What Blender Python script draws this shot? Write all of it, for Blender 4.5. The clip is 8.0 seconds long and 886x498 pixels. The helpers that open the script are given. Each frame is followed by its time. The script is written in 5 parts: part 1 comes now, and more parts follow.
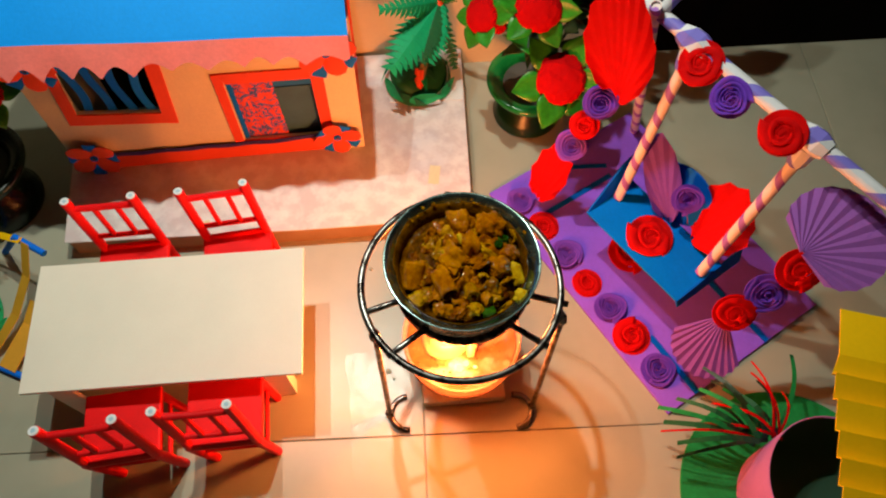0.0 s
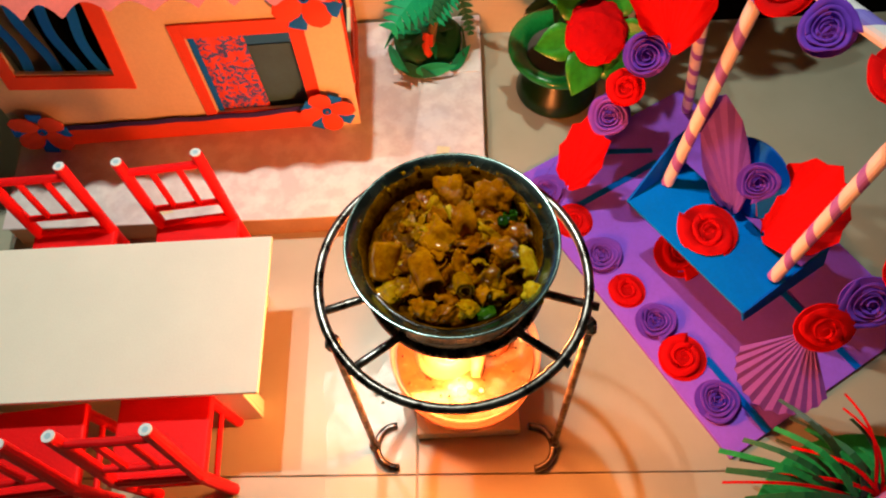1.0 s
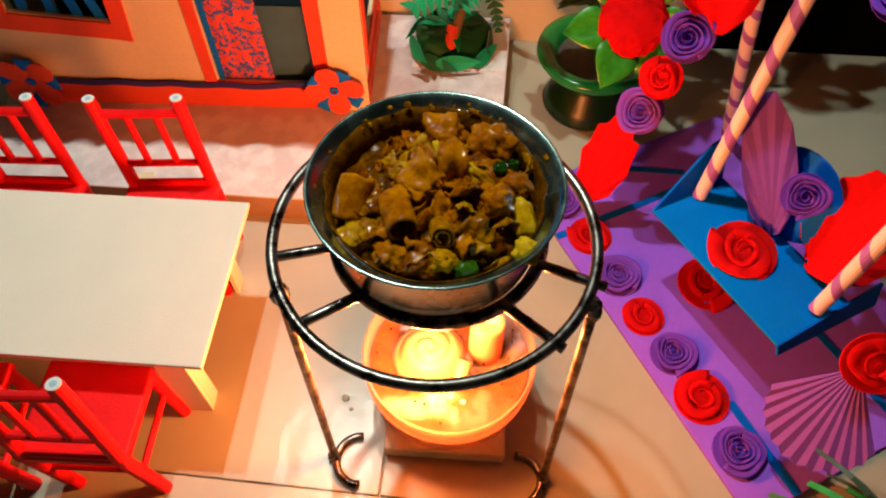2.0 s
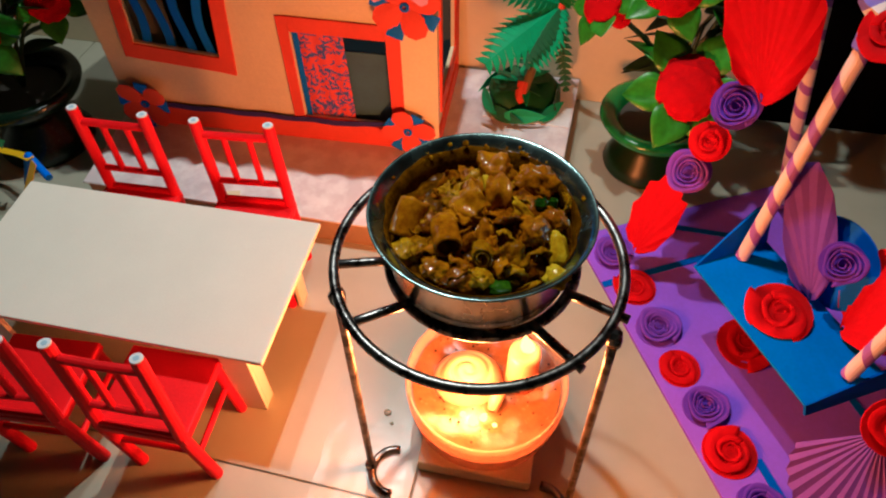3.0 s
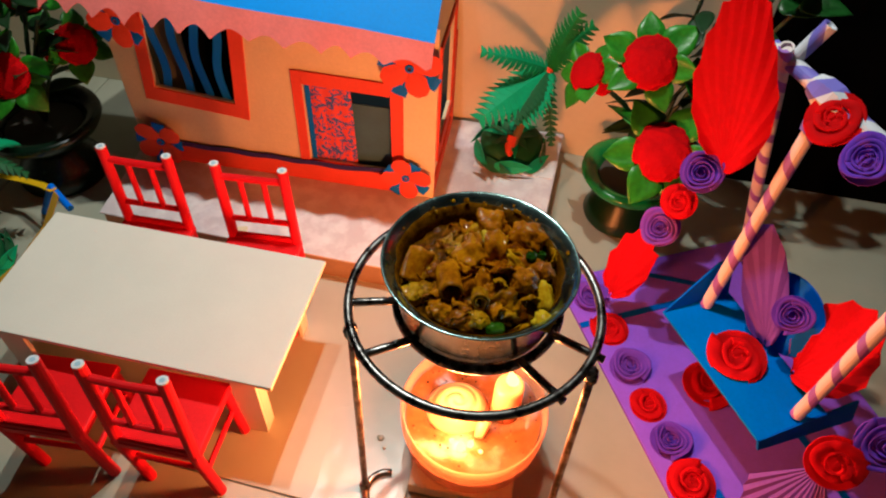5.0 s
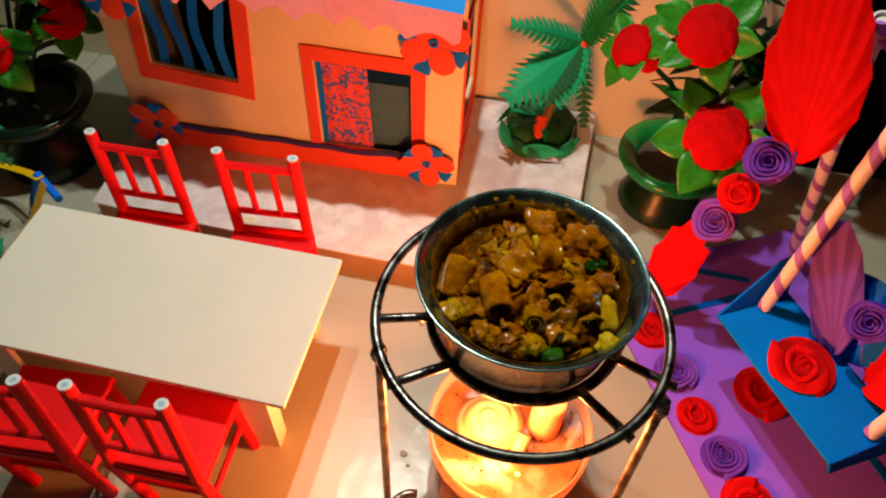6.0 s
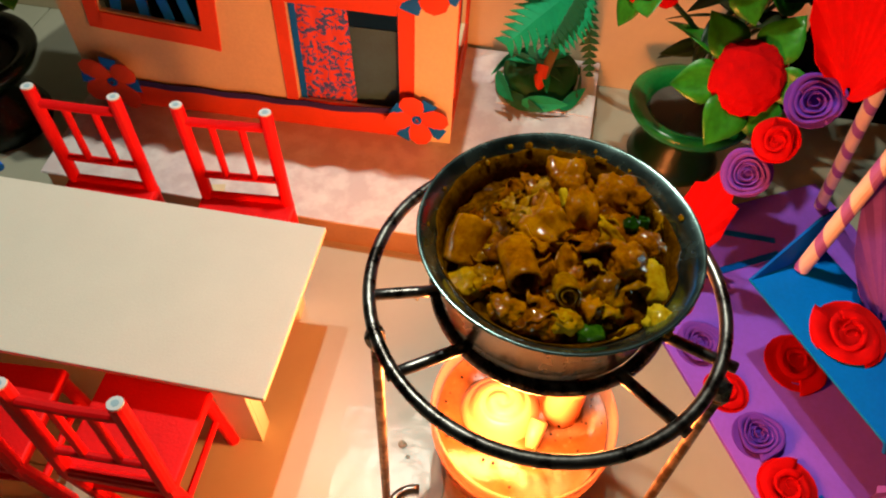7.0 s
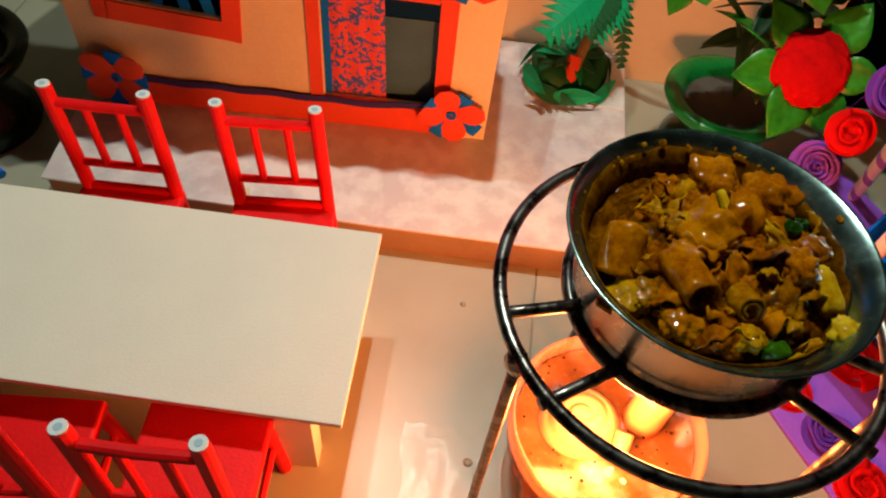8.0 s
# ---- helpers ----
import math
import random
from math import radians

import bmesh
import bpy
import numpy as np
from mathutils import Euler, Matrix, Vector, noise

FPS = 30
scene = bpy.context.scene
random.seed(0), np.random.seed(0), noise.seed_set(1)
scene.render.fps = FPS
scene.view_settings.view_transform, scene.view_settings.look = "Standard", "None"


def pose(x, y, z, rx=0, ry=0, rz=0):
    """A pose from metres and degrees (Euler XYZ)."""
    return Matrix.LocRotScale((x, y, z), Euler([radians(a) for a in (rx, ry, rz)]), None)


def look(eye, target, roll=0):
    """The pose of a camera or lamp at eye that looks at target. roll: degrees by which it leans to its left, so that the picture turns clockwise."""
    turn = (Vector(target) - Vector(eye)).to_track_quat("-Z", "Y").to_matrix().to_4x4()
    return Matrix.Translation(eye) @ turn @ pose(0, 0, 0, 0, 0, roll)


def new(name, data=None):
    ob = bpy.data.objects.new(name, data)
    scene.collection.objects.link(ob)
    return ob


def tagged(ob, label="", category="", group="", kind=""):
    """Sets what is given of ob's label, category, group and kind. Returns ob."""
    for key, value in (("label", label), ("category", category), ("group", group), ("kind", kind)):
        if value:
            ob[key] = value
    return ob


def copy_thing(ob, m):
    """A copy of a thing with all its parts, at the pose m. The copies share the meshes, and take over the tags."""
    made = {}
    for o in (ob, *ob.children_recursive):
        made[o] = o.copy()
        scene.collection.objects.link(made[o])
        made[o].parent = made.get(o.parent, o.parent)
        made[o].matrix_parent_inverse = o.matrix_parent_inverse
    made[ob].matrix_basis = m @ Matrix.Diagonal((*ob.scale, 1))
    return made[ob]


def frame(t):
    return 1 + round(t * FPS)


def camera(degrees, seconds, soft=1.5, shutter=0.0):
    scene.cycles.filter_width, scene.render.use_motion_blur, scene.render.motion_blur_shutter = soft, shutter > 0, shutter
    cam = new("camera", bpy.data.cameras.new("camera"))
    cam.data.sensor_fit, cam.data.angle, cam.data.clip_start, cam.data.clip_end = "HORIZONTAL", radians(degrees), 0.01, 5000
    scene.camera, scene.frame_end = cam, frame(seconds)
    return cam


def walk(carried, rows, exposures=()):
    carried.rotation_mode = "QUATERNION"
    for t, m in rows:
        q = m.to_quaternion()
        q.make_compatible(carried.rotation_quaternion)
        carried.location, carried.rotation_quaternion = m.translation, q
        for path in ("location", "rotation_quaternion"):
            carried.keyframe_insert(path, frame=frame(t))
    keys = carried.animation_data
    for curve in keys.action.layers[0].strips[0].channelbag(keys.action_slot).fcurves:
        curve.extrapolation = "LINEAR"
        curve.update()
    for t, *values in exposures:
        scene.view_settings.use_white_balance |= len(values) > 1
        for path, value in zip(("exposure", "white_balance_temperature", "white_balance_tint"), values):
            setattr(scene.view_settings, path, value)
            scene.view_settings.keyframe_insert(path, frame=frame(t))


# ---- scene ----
cam = camera(64.46, 8.0, soft=2.1)
PATH = [
    (0, (-0.03847, 0.05314, 0.58283), (0.1082, 0.9520, -1.1978), 2.48),
    (0.5, (-0.01969, 0.07801, 0.52121), (0.1353, 0.9826, -1.2558), 3.16),
    (1, (-0.00706, 0.08419, 0.47155), (0.0328, 1.0528, -1.2778), -2.58),
    (1.2, (-0.00749, 0.08442, 0.44608), (0.0444, 1.0567, -1.3009), -0.90),
    (2.3, (0.01479, 0.06371, 0.39902), (-0.0665, 1.2611, -1.2009), 1.08),
    (2.5, (0.01607, 0.05748, 0.40439), (-0.1174, 1.2815, -1.1717), 0.91),
    (3, (0.02073, 0.04330, 0.41972), (-0.1966, 1.2766, -1.1397), -0.82),
    (3.5, (0.02080, 0.02454, 0.44033), (-0.1716, 1.3114, -1.0785), 1.19),
    (4, (0.02041, 0.01169, 0.46079), (-0.1582, 1.3324, -1.0304), 2.37),
    (5.5, (0.00248, 0.03348, 0.45096), (-0.1586, 1.3248, -1.0678), 3.50),
    (6, (-0.01073, 0.05864, 0.42894), (-0.1712, 1.3145, -1.1193), 3.24),
    (6.5, (-0.01876, 0.07592, 0.40786), (-0.1615, 1.2971, -1.1695), 3.00),
    (7, (-0.02232, 0.08774, 0.38470), (-0.1257, 1.2873, -1.2123), 3.61),
    (7.5, (-0.04257, 0.09818, 0.36884), (-0.0680, 1.2980, -1.2311), 6.12),
    (8, (-0.08506, 0.10132, 0.36420), (-0.0357, 1.3026, -1.2341), 7.91),
]
walk(cam, [(t, look(eye, target, roll)) for t, eye, target, roll in PATH], [(0, 0.0, 6450, 10), (0.5, 0.06, 6450, 10), (1.2, 0.09, 6300, 10), (2.3, -0.10, 6300, 11), (3, -0.21, 5750, 15), (4, -0.22, 5550, 17), (5.5, -0.12, 6200, 12), (7, -0.16, 6450, 10), (8, -0.31, 6300, 8)])

# ---- world and lamps ----
world = bpy.data.worlds.new("world")
scene.world = world
world.use_nodes = True
world.node_tree.nodes["Background"].inputs[0].default_value = (0.9, 1.0, 0.95, 1)
world.node_tree.nodes["Background"].inputs[1].default_value = 0.012


def area_lamp(name, eye, target, size, watts, colour):
    data = bpy.data.lights.new(name, "AREA")
    data.shape, data.size, data.energy, data.color = "DISK", size, watts, colour
    ob = new(name, data)
    ob.matrix_world = look(eye, target)
    return ob


def point_lamp(name, place, size, watts, colour):
    data = bpy.data.lights.new(name, "POINT")
    data.shadow_soft_size, data.energy, data.color = size, watts, colour
    ob = new(name, data)
    ob.location = place
    return ob


LAMP_A, LAMP_B = (-0.088, 0.472, 0.74), (-0.198, 0.463, 0.75)
area_lamp("room_lamp", LAMP_A, (-0.05, 0.3, 0), 0.014, 2.55, (1.0, 0.99, 0.80))
area_lamp("room_lamp_small", LAMP_B, (-0.05, 0.3, 0), 0.014, 1.38, (0.95, 1.0, 0.87))
point_lamp("fire_glow", (0.000, 0.221, 0.079), 0.015, 2.7, (1.0, 0.275, 0.062))
point_lamp("candle_glow", (0.0305, 0.250, 0.101), 0.010, 0.65, (1.0, 0.29, 0.068))

# ---- materials ----
def nodes_of(m):
    m.use_nodes = True
    t = m.node_tree
    return t, t.nodes["Principled BSDF"], t.links


def maths(t, op, a, b=None, c=None):
    n = t.nodes.new("ShaderNodeMath")
    n.operation = op
    for k, v in enumerate((a, b, c)):
        if v is None:
            continue
        if isinstance(v, (int, float)):
            n.inputs[k].default_value = v
        else:
            t.links.new(v, n.inputs[k])
    return n.outputs[0]


def noise_tex(t, scale, detail=4, rough=0.55, coords="Object"):
    c = t.nodes.new("ShaderNodeTexCoord")
    n = t.nodes.new("ShaderNodeTexNoise")
    n.inputs["Scale"].default_value = scale
    n.inputs["Detail"].default_value = detail
    n.inputs["Roughness"].default_value = rough
    t.links.new(c.outputs[coords], n.inputs["Vector"])
    return n.outputs["Fac"]


def ramp(t, fac, stops):
    r = t.nodes.new("ShaderNodeValToRGB")
    els = r.color_ramp.elements
    while len(els) < len(stops):
        els.new(0.5)
    for e, (p, c) in zip(els, stops):
        e.position, e.color = p, (*c, 1)
    t.links.new(fac, r.inputs[0])
    return r.outputs[0]


def mixed(t, fac, a, b, blend="MIX"):
    n = t.nodes.new("ShaderNodeMix")
    n.data_type, n.blend_type = "RGBA", blend
    for k, v in ((0, fac), (6, a), (7, b)):
        if isinstance(v, (int, float)):
            n.inputs[k].default_value = v
        elif isinstance(v, tuple):
            n.inputs[k].default_value = (*v, 1)
        else:
            t.links.new(v, n.inputs[k])
    return n.outputs[2]


def bump(t, p, height, strength, distance=0.001):
    b = t.nodes.new("ShaderNodeBump")
    b.inputs["Strength"].default_value = strength
    b.inputs["Distance"].default_value = distance
    t.links.new(height, b.inputs["Height"])
    t.links.new(b.outputs[0], p.inputs["Normal"])


def dim(c, k):
    return tuple(min(1, v * k) for v in c)


def plain(name, colour, rough=0.7, metal=0.0, vary=0.12, grain=400, bumps=0.12, coat=0.0, blotch=25, spec=0.5, sheer=0.0):
    """Paper, card, paint or plastic: a colour with blotches, grain and fine relief. sheer: how much light it lets through."""
    m = bpy.data.materials.new(name)
    t, p, links = nodes_of(m)
    big, small = noise_tex(t, blotch, 3), noise_tex(t, grain, 4)
    f = maths(t, "ADD", maths(t, "MULTIPLY", big, 0.6), maths(t, "MULTIPLY", small, 0.4))
    col = ramp(t, f, [(0.3, dim(colour, 1 - vary)), (0.7, dim(colour, 1 + vary * 0.6))])
    links.new(col, p.inputs["Base Color"])
    links.new(maths(t, "MULTIPLY_ADD", small, 0.16, rough - 0.08), p.inputs["Roughness"])
    p.inputs["Metallic"].default_value = metal
    p.inputs["Coat Weight"].default_value = coat
    p.inputs["Specular IOR Level"].default_value = spec
    bump(t, p, small, bumps)
    if sheer:
        tr = t.nodes.new("ShaderNodeBsdfTranslucent")
        links.new(col, tr.inputs[0])
        mix = t.nodes.new("ShaderNodeMixShader")
        mix.inputs[0].default_value = sheer
        links.new(p.outputs[0], mix.inputs[1])
        links.new(tr.outputs[0], mix.inputs[2])
        links.new(mix.outputs[0], t.nodes["Material Output"].inputs[0])
    return m


RED = (0.84, 0.004, 0.005)
PURPLE = (0.26, 0.075, 0.66)
M = {}
M["red_paper"] = plain("red_paper", RED, 0.75, sheer=0.44, spec=0.12)
M["red_paint"] = plain("red_paint", (0.80, 0.006, 0.008), 0.5, grain=700, bumps=0.2, vary=0.15, spec=0.15)
M["purple_paper"] = plain("purple_paper", PURPLE, 0.75, sheer=0.22, spec=0.1)
M["violet_paper"] = plain("violet_paper", (0.19, 0.055, 0.62), 0.75, sheer=0.20, spec=0.1)
M["pink_purple_paper"] = plain("pink_purple_paper", (0.25, 0.09, 0.56), 0.75, sheer=0.28, spec=0.1)
# lighter copy of pink_purple_paper; the light on the big fan put into it
M["pink_purple_lit"] = plain("pink_purple_lit", (0.40, 0.14, 0.56), 0.75, sheer=0.28, spec=0.1)
M["mat_purple"] = plain("mat_purple", (0.31, 0.115, 0.86), 0.65, blotch=40, spec=0.08)
M["blue_card"] = plain("blue_card", (0.0005, 0.115, 0.62), 0.6, blotch=30, vary=0.18, spec=0.08)
# lighter copy of blue_card; seat's light and flaps' shade put into two colours
M["blue_card_lit"] = plain("blue_card_lit", (0.0005, 0.21, 0.80), 0.6, blotch=30, vary=0.15, spec=0.06)
M["roof_blue"] = plain("roof_blue", (0.001, 0.29, 0.90), 0.6, blotch=14, spec=0.2)
M["blue_paper"] = plain("blue_paper", (0.001, 0.17, 0.86), 0.65, spec=0.2)
M["navy_paper"] = plain("navy_paper", (0.025, 0.015, 0.16), 0.65)
M["orange_paper"] = plain("orange_paper", (0.80, 0.075, 0.025), 0.7, spec=0.3)
M["pink_paper"] = plain("pink_paper", (0.80, 0.21, 0.19), 0.7, blotch=35, vary=0.18, spec=0.3)
M["cream_card"] = plain("cream_card", (0.80, 0.66, 0.42), 0.65, blotch=18)
M["table_white"] = plain("table_white", (0.84, 0.79, 0.68), 0.55, blotch=22, vary=0.06, grain=900)
# interior walls and floor: the dimness inside is put into this colour
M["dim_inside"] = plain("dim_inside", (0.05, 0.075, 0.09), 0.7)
# flat backdrop tones: the interior's dimness and lit floor put into the colour
M["dim_door_grey"] = plain("dim_door_grey", (0.045, 0.14, 0.22), 0.7, blotch=40, vary=0.2)
M["window_view_olive"] = plain("window_view_olive", (0.17, 0.18, 0.13), 0.7, blotch=40, vary=0.2)
M["white_paper"] = plain("white_paper", (0.76, 0.75, 0.76), 0.7, blotch=30, vary=0.1)
M["tube_end"] = plain("tube_end", (0.75, 0.76, 0.78), 0.6)
M["tube_hole"] = plain("tube_hole", (0.38, 0.56, 0.66), 0.6)
M["green_paper"] = plain("green_paper", (0.006, 0.43, 0.18), 0.65, blotch=60, vary=0.22, sheer=0.12, spec=0.3)
M["dark_green_paper"] = plain("dark_green_paper", (0.004, 0.11, 0.030), 0.65, blotch=60, vary=0.3)
M["trunk_brown"] = plain("trunk_brown", (0.20, 0.14, 0.05), 0.7)
M["green_plastic"] = plain("green_plastic", (0.008, 0.20, 0.036), 0.22, blotch=50, vary=0.3, bumps=0.05)
M["dark_green_plastic"] = plain("dark_green_plastic", (0.003, 0.030, 0.007), 0.32, blotch=50, vary=0.3, bumps=0.05)
M["black_plastic"] = plain("black_plastic", (0.004, 0.016, 0.008), 0.25, bumps=0.05)
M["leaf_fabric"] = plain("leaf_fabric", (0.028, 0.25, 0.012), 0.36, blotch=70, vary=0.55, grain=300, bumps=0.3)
# two darker leaf greens: shade inside the foliage is put into the colour
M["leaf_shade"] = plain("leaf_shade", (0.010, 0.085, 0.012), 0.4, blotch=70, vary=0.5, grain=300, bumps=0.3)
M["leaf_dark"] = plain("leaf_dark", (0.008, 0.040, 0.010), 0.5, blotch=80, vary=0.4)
M["flower_red"] = plain("flower_red", (0.52, 0.003, 0.004), 0.95, spec=0.05, grain=900, bumps=0.35, vary=0.14, blotch=120)
M["soil"] = plain("soil", (0.10, 0.085, 0.07), 0.9, grain=500, bumps=0.6)
M["yellow_card"] = plain("yellow_card", (0.95, 0.57, 0.002), 0.65, blotch=30, spec=0.15, vary=0.07, sheer=0.08)
M["amber_strip"] = plain("amber_strip", (0.62, 0.33, 0.02), 0.6)
M["pink_pot"] = plain("pink_pot", (0.44, 0.15, 0.38), 0.65, blotch=35, spec=0.2)
M["grass_green"] = plain("grass_green", (0.010, 0.27, 0.06), 0.65, spec=0.25, vary=0.3, blotch=90)
M["wall_beige"] = plain("wall_beige", (0.80, 0.68, 0.46), 0.75, blotch=6, grain=160, vary=0.06)
M["near_black"] = plain("near_black", (0.0010, 0.0010, 0.0010), 0.9, spec=0.05)
M["room_paint"] = plain("room_paint", (0.24, 0.27, 0.30), 0.9, blotch=3, grain=90)
M["candle_wax"] = plain("candle_wax", (0.58, 0.29, 0.15), 0.35, blotch=60, sheer=0.3)
M["drop_wax"] = plain("drop_wax", (0.50, 0.45, 0.30), 0.3, blotch=200, sheer=0.2)
M["block_wood"] = plain("block_wood", (0.86, 0.84, 0.60), 0.45, blotch=40, vary=0.15, sheer=0.35)
M["kraft_card"] = plain("kraft_card", (0.34, 0.21, 0.115), 0.8, blotch=30, vary=0.2)
M["grout"] = plain("grout", (0.34, 0.32, 0.26), 0.85)


def tile_material(name, gloss):
    m = bpy.data.materials.new(name)
    t, p, links = nodes_of(m)
    big, mid, fine = noise_tex(t, 3, 3), noise_tex(t, 22, 4), noise_tex(t, 160, 3)
    info = t.nodes.new("ShaderNodeObjectInfo")
    f = maths(t, "ADD", maths(t, "MULTIPLY", big, 0.5), maths(t, "MULTIPLY", mid, 0.5))
    col = ramp(t, f, [(0.32, (0.35, 0.355, 0.27)), (0.5, (0.41, 0.415, 0.32)), (0.7, (0.45, 0.455, 0.36))])
    links.new(mixed(t, maths(t, "MULTIPLY", info.outputs["Random"], 0.25), col, (0.40, 0.38, 0.31)), p.inputs["Base Color"])
    links.new(maths(t, "MULTIPLY_ADD", mid, 0.2, gloss), p.inputs["Roughness"])
    p.inputs["Specular IOR Level"].default_value = 0.55
    wave = maths(t, "ADD", maths(t, "MULTIPLY", noise_tex(t, 75, 2), 1.0), maths(t, "MULTIPLY", fine, 0.25))
    bump(t, p, wave, 0.10, 0.001)
    return m


M["tile"] = tile_material("tile", 0.25)


def board_material():
    """White paper daubed with pale pink and grey-violet paint."""
    m = bpy.data.materials.new("painted_paper")
    t, p, links = nodes_of(m)
    a = ramp(t, noise_tex(t, 16, 5), [(0.36, (0.66, 0.63, 0.68)), (0.5, (0.76, 0.70, 0.70)), (0.66, (0.80, 0.79, 0.78))])
    b = ramp(t, noise_tex(t, 70, 4), [(0.42, (0.74, 0.66, 0.68)), (0.6, (1.0, 1.0, 1.0))])
    c = mixed(t, 0.6, a, b, "MULTIPLY")
    links.new(c, p.inputs["Base Color"])
    p.inputs["Roughness"].default_value = 0.6
    bump(t, p, noise_tex(t, 45, 4), 0.3)
    return m


M["painted_paper"] = board_material()


def film_material():
    """Clear crumpled film: mostly see-through, with a glossy face."""
    m = bpy.data.materials.new("clear_film")
    m.use_nodes = True
    t = m.node_tree
    t.nodes.remove(t.nodes["Principled BSDF"])
    clear, gloss, mix = t.nodes.new("ShaderNodeBsdfTransparent"), t.nodes.new("ShaderNodeBsdfGlossy"), t.nodes.new("ShaderNodeMixShader")
    gloss.inputs["Roughness"].default_value = 0.20
    bp = t.nodes.new("ShaderNodeBump")
    bp.inputs["Strength"].default_value, bp.inputs["Distance"].default_value = 0.12, 0.0015
    t.links.new(noise_tex(t, 240, 3), bp.inputs["Height"])
    t.links.new(bp.outputs[0], gloss.inputs["Normal"])
    mix.inputs[0].default_value = 0.011
    milk, haze = t.nodes.new("ShaderNodeBsdfDiffuse"), t.nodes.new("ShaderNodeMixShader")
    milk.inputs[0].default_value = (0.80, 0.82, 0.80, 1)
    t.links.new(maths(t, "MULTIPLY", noise_tex(t, 60, 4), 0.05), haze.inputs[0])
    t.links.new(clear.outputs[0], haze.inputs[1])
    t.links.new(milk.outputs[0], haze.inputs[2])
    t.links.new(haze.outputs[0], mix.inputs[1])
    t.links.new(gloss.outputs[0], mix.inputs[2])
    t.links.new(mix.outputs[0], t.nodes["Material Output"].inputs[0])
    return m


M["clear_film"] = film_material()


def striped(name, base, stripe, pitch, share):
    """Helical stripes round a rod whose length is its own z."""
    m = bpy.data.materials.new(name)
    t, p, links = nodes_of(m)
    c = t.nodes.new("ShaderNodeTexCoord")
    s = t.nodes.new("ShaderNodeSeparateXYZ")
    links.new(c.outputs["Object"], s.inputs[0])
    ang = maths(t, "DIVIDE", maths(t, "ARCTAN2", s.outputs[1], s.outputs[0]), 2 * math.pi)
    turn = maths(t, "FRACT", maths(t, "ADD", maths(t, "DIVIDE", s.outputs[2], pitch), maths(t, "ADD", ang, 20.0)))
    f = maths(t, "LESS_THAN", turn, share)
    k = ramp(t, noise_tex(t, 60, 4), [(0.3, (0.86, 0.86, 0.86)), (0.7, (1, 1, 1))])
    links.new(mixed(t, 1.0, mixed(t, f, base, stripe), k, "MULTIPLY"), p.inputs["Base Color"])
    p.inputs["Roughness"].default_value = 0.6
    bump(t, p, noise_tex(t, 500, 3), 0.15)
    return m


M["rod_upright"] = striped("rod_upright", (0.78, 0.68, 0.66), (0.34, 0.12, 0.52), 0.026, 0.34)
M["rod_beam"] = striped("rod_beam", (0.74, 0.76, 0.82), (0.20, 0.17, 0.66), 0.034, 0.36)


def curtain_material():
    m = bpy.data.materials.new("curtain_print")
    t, p, links = nodes_of(m)
    c = t.nodes.new("ShaderNodeTexCoord")
    mp = t.nodes.new("ShaderNodeMapping")
    mp.inputs["Scale"].default_value = (185, 185, 200)
    mp.inputs["Rotation"].default_value = (0, radians(35), 0)
    links.new(c.outputs["Object"], mp.inputs[0])
    n = t.nodes.new("ShaderNodeTexNoise")
    n.inputs["Scale"].default_value = 1.0
    n.inputs["Detail"].default_value = 1.5
    n.inputs["Distortion"].default_value = 1.2
    links.new(mp.outputs[0], n.inputs["Vector"])
    col = ramp(t, n.outputs["Fac"], [(0.515, (0.74, 0.075, 0.06)), (0.53, (0.04, 0.12, 0.50)), (0.66, (0.07, 0.10, 0.42)), (0.68, (0.74, 0.075, 0.06))])
    links.new(col, p.inputs["Base Color"])
    p.inputs["Roughness"].default_value = 0.8
    return m


M["curtain_print"] = curtain_material()


def metal_material(name, colour, rough, dirt, dirt_share, scale, brushed=0.0):
    m = bpy.data.materials.new(name)
    t, p, links = nodes_of(m)
    n = noise_tex(t, scale, 5, 0.6)
    f = ramp(t, n, [(dirt_share - 0.06, (1, 1, 1)), (dirt_share + 0.06, (0, 0, 0))])
    links.new(mixed(t, f, colour, dirt), p.inputs["Base Color"])
    links.new(maths(t, "MULTIPLY_ADD", n, 0.3, rough - 0.12), p.inputs["Roughness"])
    p.inputs["Metallic"].default_value = 1.0
    if brushed:
        tan = t.nodes.new("ShaderNodeTangent")
        tan.direction_type, tan.axis = "RADIAL", "Z"
        links.new(tan.outputs[0], p.inputs["Tangent"])
        p.inputs["Anisotropic"].default_value = brushed
        p.inputs["Anisotropic Rotation"].default_value = 0.25
    bump(t, p, noise_tex(t, scale * 3, 3), 0.05 if brushed else 0.12)
    return m


M["steel"] = metal_material("steel", (0.55, 0.55, 0.53), 0.22, (0.36, 0.34, 0.31), 0.36, 60, 0.85)
# rim copy of the steel: dark teal reflections put into its colour
M["steel_rim"] = metal_material("steel_rim", (0.28, 0.43, 0.42), 0.22, (0.27, 0.39, 0.38), 0.34, 110, 0.3)
M["black_iron"] = metal_material("black_iron", (0.21, 0.205, 0.195), 0.27, (0.035, 0.03, 0.028), 0.47, 90)
M["leg_iron"] = metal_material("leg_iron", (0.30, 0.25, 0.21), 0.40, (0.10, 0.07, 0.05), 0.5, 130)


